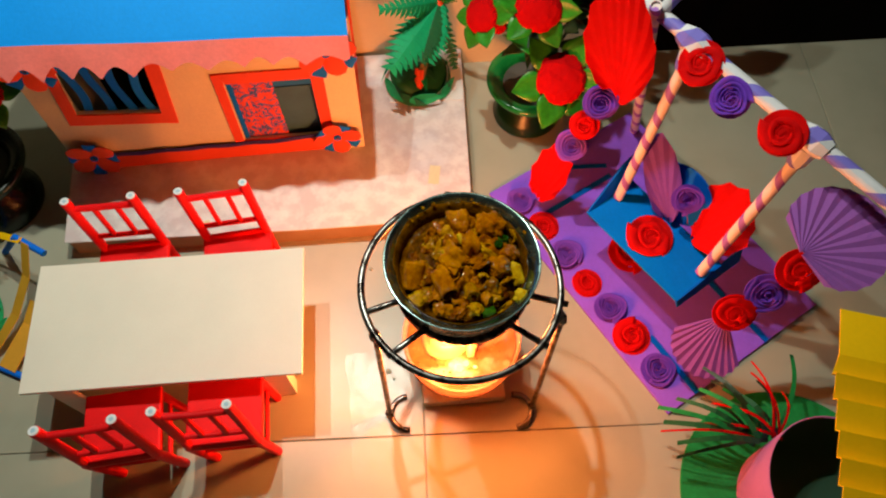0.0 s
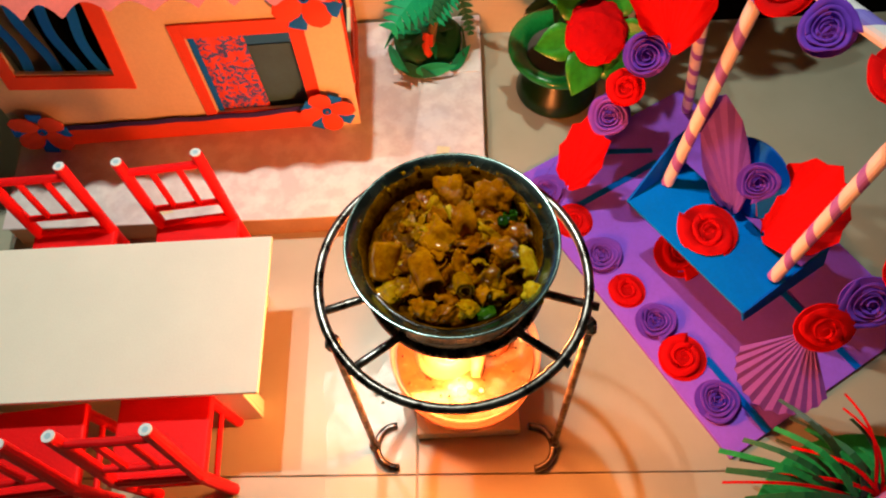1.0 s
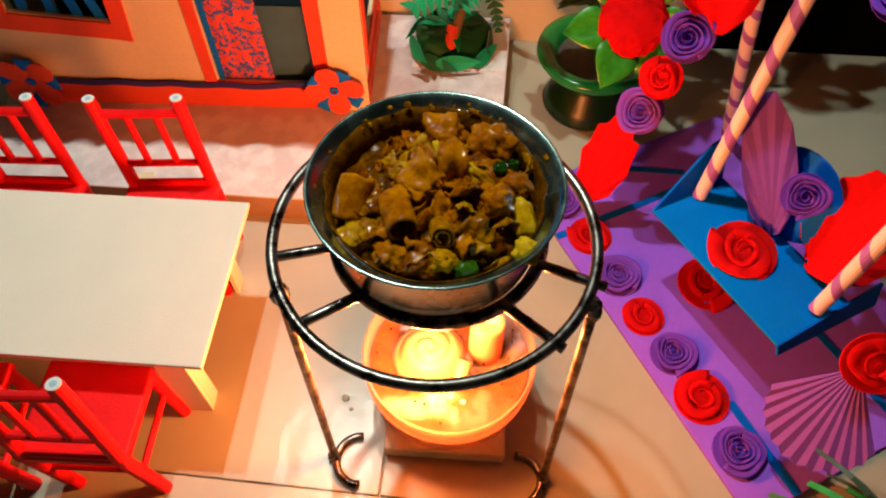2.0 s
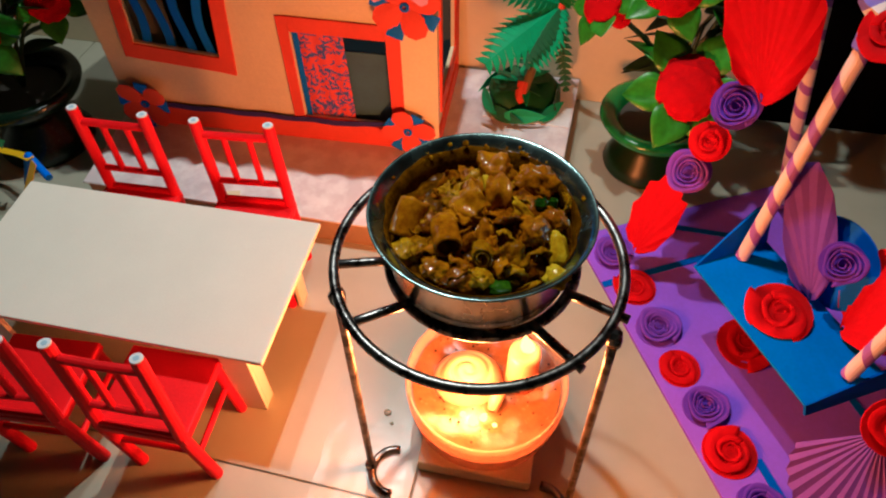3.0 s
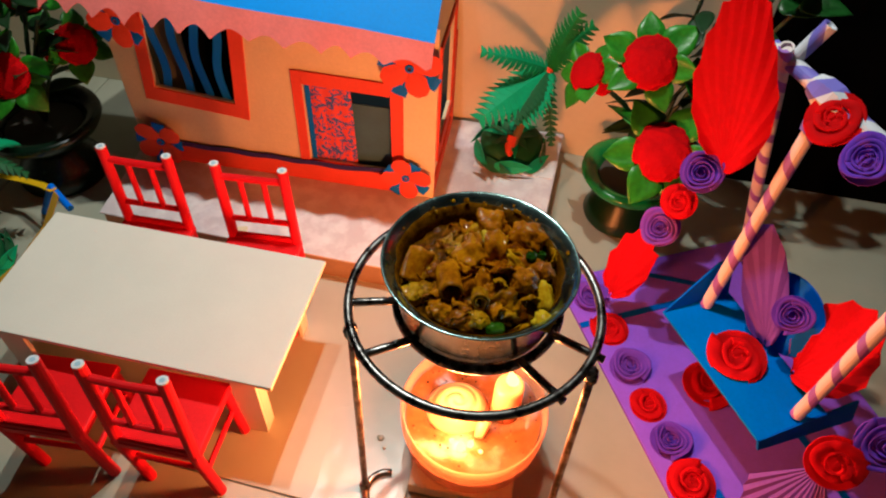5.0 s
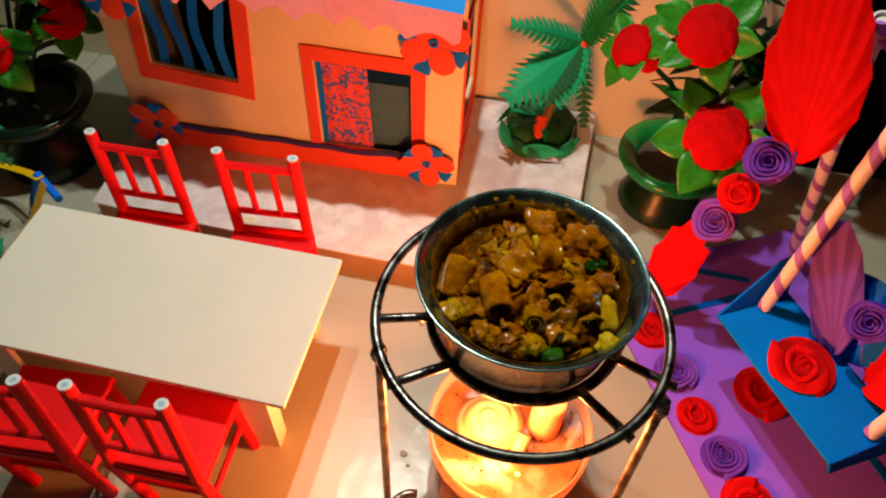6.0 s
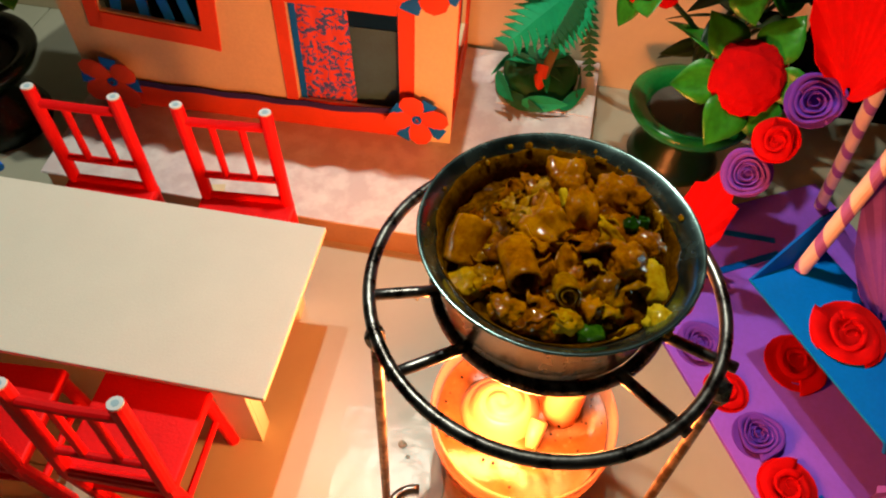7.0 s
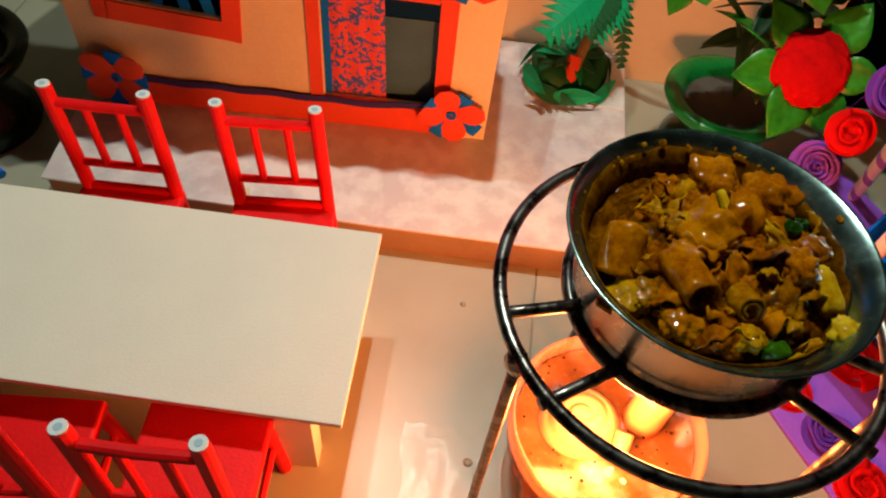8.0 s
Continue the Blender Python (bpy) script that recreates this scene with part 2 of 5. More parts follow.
def food_material(name, a, b, c, rough=0.22, wetness=0.45):
    m = bpy.data.materials.new(name)
    t, p, links = nodes_of(m)
    info = t.nodes.new("ShaderNodeObjectInfo")
    n1, n2 = noise_tex(t, 130, 4), noise_tex(t, 520, 4)
    f = maths(t, "ADD", maths(t, "MULTIPLY", n1, 0.7), maths(t, "ADD", maths(t, "MULTIPLY", n2, 0.3), maths(t, "MULTIPLY_ADD", info.outputs["Random"], 0.3, -0.15)))
    links.new(ramp(t, f, [(0.3, a), (0.5, b), (0.72, c)]), p.inputs["Base Color"])
    links.new(maths(t, "MULTIPLY_ADD", n2, 0.25, rough - 0.1), p.inputs["Roughness"])
    p.inputs["Specular IOR Level"].default_value = 0.0
    p.inputs["Coat Weight"].default_value = wetness
    p.inputs["Coat Roughness"].default_value = 0.07
    p.inputs["Subsurface Weight"].default_value = 0.15
    p.inputs["Subsurface Radius"].default_value = (0.005, 0.002, 0.0006)
    bump(t, p, maths(t, "ADD", n1, maths(t, "MULTIPLY", n2, 0.5)), 0.25, 0.0014)
    wet = t.nodes.new("ShaderNodeBump")
    wet.inputs["Strength"].default_value, wet.inputs["Distance"].default_value = 0.35, 0.0012
    links.new(noise_tex(t, 260, 1), wet.inputs["Height"])
    links.new(wet.outputs[0], p.inputs["Coat Normal"])
    return m


M["curry_meat"] = food_material("curry_meat", (0.11, 0.023, 0.0), (0.30, 0.085, 0.0), (0.48, 0.172, 0.0), 0.3)
M["curry_pale"] = food_material("curry_pale", (0.17, 0.050, 0.0), (0.34, 0.138, 0.0), (0.52, 0.275, 0.002), 0.3)
M["curry_potato"] = food_material("curry_potato", (0.30, 0.12, 0.0), (0.46, 0.25, 0.002), (0.60, 0.40, 0.012), 0.3)
M["curry_green"] = food_material("curry_green", (0.006, 0.026, 0.001), (0.018, 0.075, 0.002), (0.05, 0.13, 0.004), 0.3)
M["gravy"] = food_material("gravy", (0.05, 0.013, 0.0), (0.15, 0.050, 0.0), (0.28, 0.105, 0.0), 0.25, 0.16)


M["sauce_smear"] = food_material("sauce_smear", (0.030, 0.008, 0.0), (0.075, 0.024, 0.0), (0.18, 0.066, 0.0), 0.25, 0.16)


def flame_material():
    m = bpy.data.materials.new("flame")
    m.use_nodes = True
    t = m.node_tree
    e = t.nodes.new("ShaderNodeEmission")
    e.inputs[0].default_value, e.inputs[1].default_value = (1.0, 0.55, 0.16, 1), 4.0
    t.links.new(e.outputs[0], t.nodes["Material Output"].inputs[0])
    return m


M["flame"] = flame_material()
def shell_material():
    m = bpy.data.materials.new("bowl_glass")
    t, p, links = nodes_of(m)
    p.inputs["Base Color"].default_value, p.inputs["Roughness"].default_value = (0.60, 0.38, 0.28, 1), 0.12
    clear, tr, a, b = t.nodes.new("ShaderNodeBsdfTransparent"), t.nodes.new("ShaderNodeBsdfTranslucent"), t.nodes.new("ShaderNodeMixShader"), t.nodes.new("ShaderNodeMixShader")
    clear.inputs[0].default_value, tr.inputs[0].default_value = (0.97, 0.84, 0.76, 1), (0.70, 0.36, 0.24, 1)
    a.inputs[0].default_value, b.inputs[0].default_value = 0.40, 0.70
    links.new(p.outputs[0], a.inputs[1]), links.new(tr.outputs[0], a.inputs[2])
    links.new(a.outputs[0], b.inputs[1]), links.new(clear.outputs[0], b.inputs[2])
    links.new(b.outputs[0], t.nodes["Material Output"].inputs[0])
    return m


M["bowl_glass"] = shell_material()


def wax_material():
    """Melted amber wax; the flames' glow round (0, -0.02) is put in as emission."""
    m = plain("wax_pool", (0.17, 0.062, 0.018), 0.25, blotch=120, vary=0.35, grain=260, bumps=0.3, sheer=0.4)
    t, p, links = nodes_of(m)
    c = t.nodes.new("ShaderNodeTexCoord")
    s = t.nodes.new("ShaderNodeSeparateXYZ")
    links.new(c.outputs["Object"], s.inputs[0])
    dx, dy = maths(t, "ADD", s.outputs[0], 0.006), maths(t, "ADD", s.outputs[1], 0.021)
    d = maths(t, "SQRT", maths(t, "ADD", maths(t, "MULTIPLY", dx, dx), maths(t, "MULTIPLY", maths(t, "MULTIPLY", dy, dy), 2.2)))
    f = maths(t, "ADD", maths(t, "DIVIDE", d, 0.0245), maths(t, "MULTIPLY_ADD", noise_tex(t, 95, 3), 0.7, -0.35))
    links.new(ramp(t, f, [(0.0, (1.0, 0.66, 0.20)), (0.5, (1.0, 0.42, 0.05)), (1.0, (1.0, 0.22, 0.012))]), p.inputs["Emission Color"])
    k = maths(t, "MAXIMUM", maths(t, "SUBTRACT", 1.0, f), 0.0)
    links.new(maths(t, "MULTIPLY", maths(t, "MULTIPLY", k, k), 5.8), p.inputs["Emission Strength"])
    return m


M["wax_pool"] = wax_material()

# ---- mesh helpers ----
def part(name, bm, material, parent, label="", smooth=False, thick=0.0):
    """Link a bmesh as one mesh object under parent."""
    me = bpy.data.meshes.new(name)
    bmesh.ops.recalc_face_normals(bm, faces=bm.faces)
    bm.to_mesh(me)
    bm.free()
    if smooth:
        me.polygons.foreach_set("use_smooth", [True] * len(me.polygons))
    me.materials.append(material)
    ob = new(name, me)
    ob.parent = parent
    if label:
        tagged(ob, label)
    if thick:
        s = ob.modifiers.new("thickness", "SOLIDIFY")
        s.thickness, s.offset = thick, 0
    return ob


def thing(name, place, label, category, group="", kind="", turn=0, tip=(0, 0)):
    ob = new(name)
    ob.empty_display_size = 0.01
    ob.matrix_basis = pose(*place, tip[0], tip[1], turn)
    return tagged(ob, label, category, group, kind)


def box(bm, x0, x1, y0, y1, z0, z1, bevel=0.0):
    r = bmesh.ops.create_cube(bm, size=1)
    vs = r["verts"]
    bmesh.ops.scale(bm, verts=vs, vec=(x1 - x0, y1 - y0, z1 - z0))
    bmesh.ops.translate(bm, verts=vs, vec=((x0 + x1) / 2, (y0 + y1) / 2, (z0 + z1) / 2))
    if bevel:
        es = list({e for v in vs for e in v.link_edges})
        bmesh.ops.bevel(bm, geom=es, offset=bevel, segments=2, affect="EDGES", profile=0.6)
    return bm


def boxed(*a):
    return box(bmesh.new(), *a)


def tube(points, r, seg=10, closed=False, bm=None, radii=None):
    """A round tube along a line of points, with end caps."""
    bm = bm or bmesh.new()
    P = [Vector(p) for p in points]
    rings, n = [], len(P)
    side = None
    for i, p in enumerate(P):
        a, b = P[(i - 1) % n] if (closed or i) else p, P[(i + 1) % n] if (closed or i < n - 1) else p
        d = (b - a).normalized()
        if side is None:
            side = d.cross(Vector((0, 0, 1)) if abs(d.z) < 0.9 else Vector((1, 0, 0))).normalized()
        side = (side - d * side.dot(d)).normalized()
        up = d.cross(side)
        k = radii[i] if radii else r
        rings.append([bm.verts.new(p + k * (math.cos(w) * side + math.sin(w) * up)) for w in (2 * math.pi * j / seg for j in range(seg))])
    for i in range(n if closed else n - 1):
        A, B = rings[i], rings[(i + 1) % n]
        if closed and i == n - 1:
            off = min(range(seg), key=lambda o: (B[o].co - A[0].co).length)
            B = B[off:] + B[:off]
        for j in range(seg):
            bm.faces.new((A[j], A[(j + 1) % seg], B[(j + 1) % seg], B[j]))
    if not closed:
        bm.faces.new(rings[0][::-1]), bm.faces.new(rings[-1])
    return bm


def lathe(profile, seg=48, bm=None, centre=(0, 0)):
    """Turn a profile of (radius, height) round z; a radius of 0 closes it."""
    bm = bm or bmesh.new()
    rings = []
    for r, z in profile:
        if r < 1e-6:
            rings.append([bm.verts.new((centre[0], centre[1], z))])
        else:
            rings.append([bm.verts.new((centre[0] + r * math.cos(w), centre[1] + r * math.sin(w), z)) for w in (2 * math.pi * j / seg for j in range(seg))])
    for A, B in zip(rings, rings[1:]):
        for j in range(seg):
            a, b, c, d = A[j % len(A)], A[(j + 1) % len(A)], B[(j + 1) % len(B)], B[j % len(B)]
            vs = list(dict.fromkeys((a, b, c, d)))
            if len(vs) > 2:
                bm.faces.new(vs)
    return bm


def slab(outline, depth, m=None, bm=None):
    """A flat piece with an outline in its x and z, and a depth in y."""
    bm = bm or bmesh.new()
    m = m or Matrix()
    A = [bm.verts.new(m @ Vector((x, 0, z))) for x, z in outline]
    B = [bm.verts.new(m @ Vector((x, depth, z))) for x, z in outline]
    n = len(A)
    bm.faces.new(A), bm.faces.new(B[::-1])
    for i in range(n):
        bm.faces.new((A[i], B[i], B[(i + 1) % n], A[(i + 1) % n]))
    return bm


def circle_points(c, r, n=48, z=0.0, a0=0.0, a1=360.0, whole=True):
    k = n if whole else n - 1
    return [(c[0] + r * math.cos(radians(a0 + (a1 - a0) * i / k)), c[1] + r * math.sin(radians(a0 + (a1 - a0) * i / k)), z) for i in range(n)]

# ---- the setting: tiled floor, low wall, dark panel, room ----
ROOM = pose(-0.0265, 0.1790, 0, 0, 0, -4.2)        # the tile grid against the toy house
WALL = pose(-0.0265, 0.1790, 0, 0, 0, -2.0)        # the low wall is not quite square to it
WALL_Y = 0.3920

floor = thing("floor", (0, 0, 0), "greyish-beige glazed floor tiles with thin joints", "floor", kind="structure")
floor.matrix_basis = ROOM
part("bed", boxed(-1.62, 1.98, -1.58, 1.62, -0.03, -0.0016), M["grout"], floor)

wall_low = thing("wall_low", (0, 0, 0), "low beige painted wall behind the house", "wall", kind="structure")
wall_low.matrix_basis = WALL
part("wall_body", boxed(-1.6, 0.210, WALL_Y, WALL_Y + 0.05, 0.0, 0.205, 0.001), M["wall_beige"], wall_low)
# panel added past the low wall's end, its colour set near black
wall_dark = thing("wall_dark", (0, 0, 0), "near-black upright panel beside the low wall", "wall", kind="structure")
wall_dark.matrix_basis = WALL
part("board", boxed(0.212, 1.9, WALL_Y + 0.002, WALL_Y + 0.03, 0.0, 0.205, 0.001), M["near_black"], wall_dark)


def room_wall(name, *a):
    ob = thing(name, (0, 0, 0), "plain grey painted room wall", "wall", kind="structure")
    ob.matrix_basis = ROOM
    part("wall_body", boxed(*a), M["room_paint"], ob)


room_wall("wall_north", -1.7, 2.0, 1.6, 1.7, -0.03, 2.4)
room_wall("wall_south", -1.7, 2.0, -1.7, -1.6, -0.03, 2.4)
room_wall("wall_west", -1.7, -1.64, -1.6, 1.6, -0.03, 2.4)
room_wall("wall_east", 2.0, 2.06, -1.7, 1.7, -0.03, 2.4)
ceiling = thing("ceiling", (0, 0, 0), "plain grey room ceiling", "ceiling", kind="structure")
ceiling.matrix_basis = ROOM
part("ceiling_slab", boxed(-1.7, 2.06, -1.7, 1.7, 2.402, 2.46), M["room_paint"], ceiling)

# ---- the base board of the house ----
BOARD_Z = 0.025
board = thing("base_board", (0, 0, 0), "white painted paper board under the toy house", "board")


def board_bm(inset, z0, z1, bevel):
    bm = bmesh.new()
    lo = [bm.verts.new((x + inset * sx, y + inset * sy, z0)) for x, y, sx, sy in ((-0.3250, 0.3787, 1, 1), (-0.1170, 0.3684, 0, 1), (0.0385, 0.3638, -1, 1), (0.0545, 0.566, -1, -1), (-0.330, 0.569, 1, -1))]
    hi = [bm.verts.new((v.co.x, v.co.y, z1)) for v in lo]
    bm.faces.new(hi), bm.faces.new(lo[::-1])
    for i in range(5):
        bm.faces.new((lo[i], lo[(i + 1) % 5], hi[(i + 1) % 5], hi[i]))
    if bevel:
        bmesh.ops.bevel(bm, geom=[e for e in bm.edges if min(v.co.z for v in e.verts) > z1 - 0.0001], offset=bevel, segments=2, affect="EDGES")
    return bm


part("sheet", board_bm(0.0, 0.0236, BOARD_Z, 0.0005), M["painted_paper"], board, "white painted paper on top")
part("box", board_bm(0.0022, 0.0, 0.0235, 0.0), M["kraft_card"], board, "brown cardboard box under the paper")
bm = bmesh.new()
box(bm, 0.0, 0.010, 0.0, 0.020, 0, 0.0005)
yel = part("yellow_patch", bm, plain("yellow_stain", (0.76, 0.68, 0.44), 0.7), board, "yellowish glued paper patch")
yel.matrix_basis = pose(0.002, 0.405, BOARD_Z, 0, 0, -12)
bm = bmesh.new()
box(bm, 0.0, 0.012, 0.0, 0.006, 0, 0.0005)
part("yellow_patch", bm, yel.data.materials[0], board, "yellowish glued paper patch").matrix_basis = pose(-0.209, 0.3795, BOARD_Z, 0, 0, 12)

# ---- the toy house ----
FY = 0.4555                # its front
HX0, HX1 = -0.317, -0.0560
Z0 = BOARD_Z
house = thing("toy_house", (0, 0, 0), "cardboard toy house with cream walls and blue roof", "toy house")
T = 0.003


def wall_with_holes(x0, x1, z0, z1, holes, y0, y1):
    """Front wall: boxes left, right, above and below its openings."""
    bm = bmesh.new()
    xs = sorted({x0, x1, *(h[0] for h in holes), *(h[1] for h in holes)})
    zs = sorted({z0, z1, *(h[2] for h in holes), *(h[3] for h in holes)})
    for a, b in zip(xs, xs[1:]):
        for c, d in zip(zs, zs[1:]):
            mx, mz = (a + b) / 2, (c + d) / 2
            if not any(h[0] < mx < h[1] and h[2] < mz < h[3] for h in holes):
                box(bm, a, b, y0, y1, c, d)
    bmesh.ops.remove_doubles(bm, verts=bm.verts, dist=1e-5)
    seen, dead = {}, []
    for f in bm.faces:
        key = tuple(round(v, 5) for v in f.calc_center_median())
        if key in seen:
            dead += [f, seen[key]]
        seen[key] = f
    bmesh.ops.delete(bm, geom=list(set(dead)), context="FACES")
    return bm


WIN = (-0.2890, -0.2195, 0.1010, 0.1780)
DOOR = (-0.1615, -0.0900, 0.0480, 0.1260)
WIN_TURN = radians(5.5)    # the window was cut askew


def askew(bm, pad):
    """Turn whatever lies within the window's outline, and pad round it, clockwise about its sill."""
    cx, cz = (WIN[0] + WIN[1]) / 2, WIN[2]
    for v in bm.verts:
        if WIN[0] - pad <= v.co.x <= WIN[1] + pad and WIN[2] - pad <= v.co.z <= WIN[3] + pad:
            x, z = v.co.x - cx, v.co.z - cz
            v.co.x, v.co.z = cx + x * math.cos(WIN_TURN) + z * math.sin(WIN_TURN), cz - x * math.sin(WIN_TURN) + z * math.cos(WIN_TURN)
    return bm


part("front_wall", askew(wall_with_holes(HX0, HX1, Z0, 0.197, [WIN, DOOR], FY, FY + T), 0.0005), M["cream_card"], house)
part("corner_strip", boxed(-0.080, HX1 + 0.0025, FY - 0.0022, FY - 0.0002, Z0, 0.19, 0.0004), M["cream_card"], house)
SWIN = (0.482, 0.548, 0.06, 0.155)
bm = wall_with_holes(FY + T, 0.564, Z0, 0.20, [SWIN], 0, T)
for v in bm.verts:
    v.co = Vector((HX1 - v.co.y, v.co.x, v.co.z))
part("side_wall", bm, M["cream_card"], house)
part("side_wall", boxed(HX0, HX0 + T, FY + T, 0.564, Z0, 0.20), M["cream_card"], house)
# back wall added; with the partition it darkens what shows through the openings
part("added_back_wall", boxed(-0.262, HX1 - T, 0.560, 0.563, Z0 + 0.002, 0.195), M["dim_inside"], house)
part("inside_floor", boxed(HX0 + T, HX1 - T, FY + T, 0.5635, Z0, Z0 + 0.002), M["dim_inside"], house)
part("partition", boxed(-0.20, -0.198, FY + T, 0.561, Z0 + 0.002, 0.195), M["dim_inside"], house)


def frame_ring(h, wl, wr, wb, wt, y0, y1, wob=0.0):
    x0, x1, z0, z1 = h
    bm = bmesh.new()
    box(bm, x0 - wl, x0, y0, y1, z0 - wb, z1 + wt)
    box(bm, x1, x1 + wr, y0, y1, z0 - wb, z1 + wt)
    box(bm, x0, x1, y0, y1, z0 - wb, z0)
    box(bm, x0, x1, y0, y1, z1, z1 + wt)
    for v in bm.verts:
        v.co.x += 0.0012 * math.sin(v.co.z * 60 + v.co.x * 30)
        v.co.z += 0.0010 * math.sin(v.co.x * 70)
    return bm


part("window_frame", askew(frame_ring(WIN, 0.0095, 0.0110, 0.0130, 0.012, FY - 0.0018, FY + 0.0), 0.02), M["orange_paper"], house, "orange paper window frame")
part("door_frame", frame_ring(DOOR, 0.008, 0.0115, 0.002, 0.0120, FY - 0.0018, FY), M["orange_paper"], house, "orange paper door frame")
bm = frame_ring(SWIN, 0.006, 0.006, 0.012, 0.006, 0, 0.0018)
for v in bm.verts:
    v.co = Vector((HX1 + v.co.y, v.co.x, v.co.z))
part("side_window_frame", bm, M["orange_paper"], house)
part("side_trim", boxed(HX1, HX1 + 0.002, FY, 0.563, Z0, Z0 + 0.014), M["orange_paper"], house)
part("side_trim", boxed(HX1, HX1 + 0.002, 0.554, 0.563, Z0 + 0.014, 0.125), M["orange_paper"], house)
# added sheets: dim door, lit floor and dark inside put into their colours
part("door_backdrop", boxed(DOOR[0] - 0.003, DOOR[1] + 0.003, FY + 0.0072, FY + 0.0085, Z0 + 0.0022, 0.108), M["dim_door_grey"], house, "added backdrop behind the door, the dim inside put into its colour")
part("window_backdrop", boxed(WIN[0] - 0.004, -0.262, FY + 0.014, FY + 0.0155, WIN[2] - 0.012, WIN[3] + 0.004), M["window_view_olive"], house, "added grey-green backdrop for the lit floor behind the window")
part("window_backdrop", boxed(-0.2615, WIN[1] + 0.012, FY + 0.014, FY + 0.0155, WIN[2] - 0.012, WIN[3] + 0.004), M["near_black"], house, "added black backdrop for the dark inside behind the window")
# wavy blue bars in the window
for k, x in enumerate((-0.2835, -0.2665, -0.2500, -0.2335, -0.2185)):
    left, right = [], []
    for i in range(15):
        z = WIN[2] - 0.002 + (WIN[3] - WIN[2] + 0.004) * i / 14
        w = x - 0.006 * (i / 14) + 0.0028 * math.sin(i / 14 * 6.3 + k * 0.9) + 0.004
        left.append((w - 0.0033, z)), right.append((w + 0.0033, z))
    part("window_bar", askew(slab(left + right[::-1], 0.0012, pose(0, FY + 0.0032, 0)), 0.02), M["blue_paper"], house, "wavy blue paper bar")
# curtain with its blue edge strip
bm = bmesh.new()
cols = []
for i in range(17):
    x = DOOR[0] + 0.0008 + 0.0365 * i / 16
    y = FY + 0.0045 + 0.0004 * math.sin(i * 1.25)
    cols.append([bm.verts.new((x + 0.0025 * (1 - z) * (i / 16), y, DOOR[2] - 0.0015 + 0.082 * z)) for z in (0, 0.25, 0.5, 0.75, 1)])
for A, B in zip(cols, cols[1:]):
    for j in range(4):
        bm.faces.new((A[j], B[j], B[j + 1], A[j + 1]))
part("curtain", bm, M["curtain_print"], house, "orange curtain with blue leaf print", thick=0.0006)
part("curtain_edge", boxed(DOOR[0] + 0.0006, DOOR[0] + 0.0046, FY + 0.0022, FY + 0.003, DOOR[2] - 0.001, DOOR[3] - 0.001), M["blue_paper"], house)
# red skirting strip with the navy line over it
bm = bmesh.new()
A, B = [], []
for i in range(40):
    x = HX0 + 0.012 + (HX1 - HX0 - 0.012) * i / 39
    A.append((x, Z0 + 0.0005)), B.append((x, Z0 + 0.0195 + 0.0008 * math.sin(i * 0.9)))
part("skirting", slab(A + B[::-1], 0.0016, pose(0, FY - 0.0016, 0)), M["orange_paper"], house, "orange paper skirting strip")
A, B = [], []
for i in range(40):
    x = -0.284 + 0.194 * i / 39
    w = 0.0006 * math.sin(i * 0.8) + 0.0055 * max(0, i / 39 - 0.84) / 0.16
    A.append((x, 0.0440 + w)), B.append((x, 0.0484 + w * 0.9 + 0.0004))
part("navy_line", slab(A + B[::-1], 0.0008, pose(0, FY - 0.0030, 0)), M["navy_paper"], house, "dark blue paper line")
# roof and scalloped valance
EX0, EX1, EY, EZ = -0.338, -0.0545, 0.4370, 0.1890
RIDGE = (0.507, 0.238)
bm = bmesh.new()
prof = [(EY, EZ), (0.471, 0.2125), RIDGE]
top = [[bm.verts.new((x, y, z + 0.058 * (EX1 - x) + 0.0006 * math.sin(x * 40))) for y, z in prof] for x in [EX0 + (EX1 - EX0) * i / 20 for i in range(21)]]
for A, B in zip(top, top[1:]):
    for j in range(2):
        bm.faces.new((A[j], B[j], B[j + 1], A[j + 1]))
part("roof", bm, M["roof_blue"], house, "bright blue card roof", thick=0.0016)
# the gable over the side wall
for x in (HX0 + 0.001, HX1 - T - 0.0006):
    bm = bmesh.new()
    A = [bm.verts.new((x, y, z)) for y, z in ((FY + T, 0.1965), (0.564, 0.1965), (RIDGE[0], RIDGE[1] - 0.003))]
    B = [bm.verts.new((x + T, v.co.y, v.co.z)) for v in A]
    bm.faces.new(A), bm.faces.new(B[::-1])
    for i in range(3):
        bm.faces.new((A[i], B[i], B[(i + 1) % 3], A[(i + 1) % 3]))
    part("gable", bm, M["cream_card"], house)
random.seed(4)
bm = bmesh.new()
upper = []
steps = 160
tips = [EX0]
while tips[-1] < EX1 - 0.020:
    tips.append(tips[-1] + random.uniform(0.019, 0.028))
tips[-1] = EX1 - 0.004
tips.append(EX1 + 0.03)
deep = [random.uniform(0.8, 1.2) for _ in tips]
for i in range(steps + 1):
    x = EX0 + (EX1 - EX0) * i / steps
    k = max(j for j in range(len(tips)) if tips[j] <= x + 1e-9)
    k = min(k, len(tips) - 2)
    u = (x - tips[k]) / (tips[k + 1] - tips[k])
    lean = deep[k] * (1 - u) + deep[k + 1] * u
    along = (x - EX0) / (EX1 - EX0)
    drop = 0.0172 - 0.0030 * along + (0.0110 - 0.0060 * along) * lean * (abs(2 * u - 1) ** 1.7)
    ez = EZ + 0.0008 + 0.058 * (EX1 - x) + 0.0006 * math.sin(x * 40)
    row = [bm.verts.new((x, EY - 0.0006 - 0.56 * drop * v + 0.0010 * math.sin(x * 90) * v, ez - 0.80 * drop * v)) for v in (0, 0.5, 1)]
    upper.append(row)
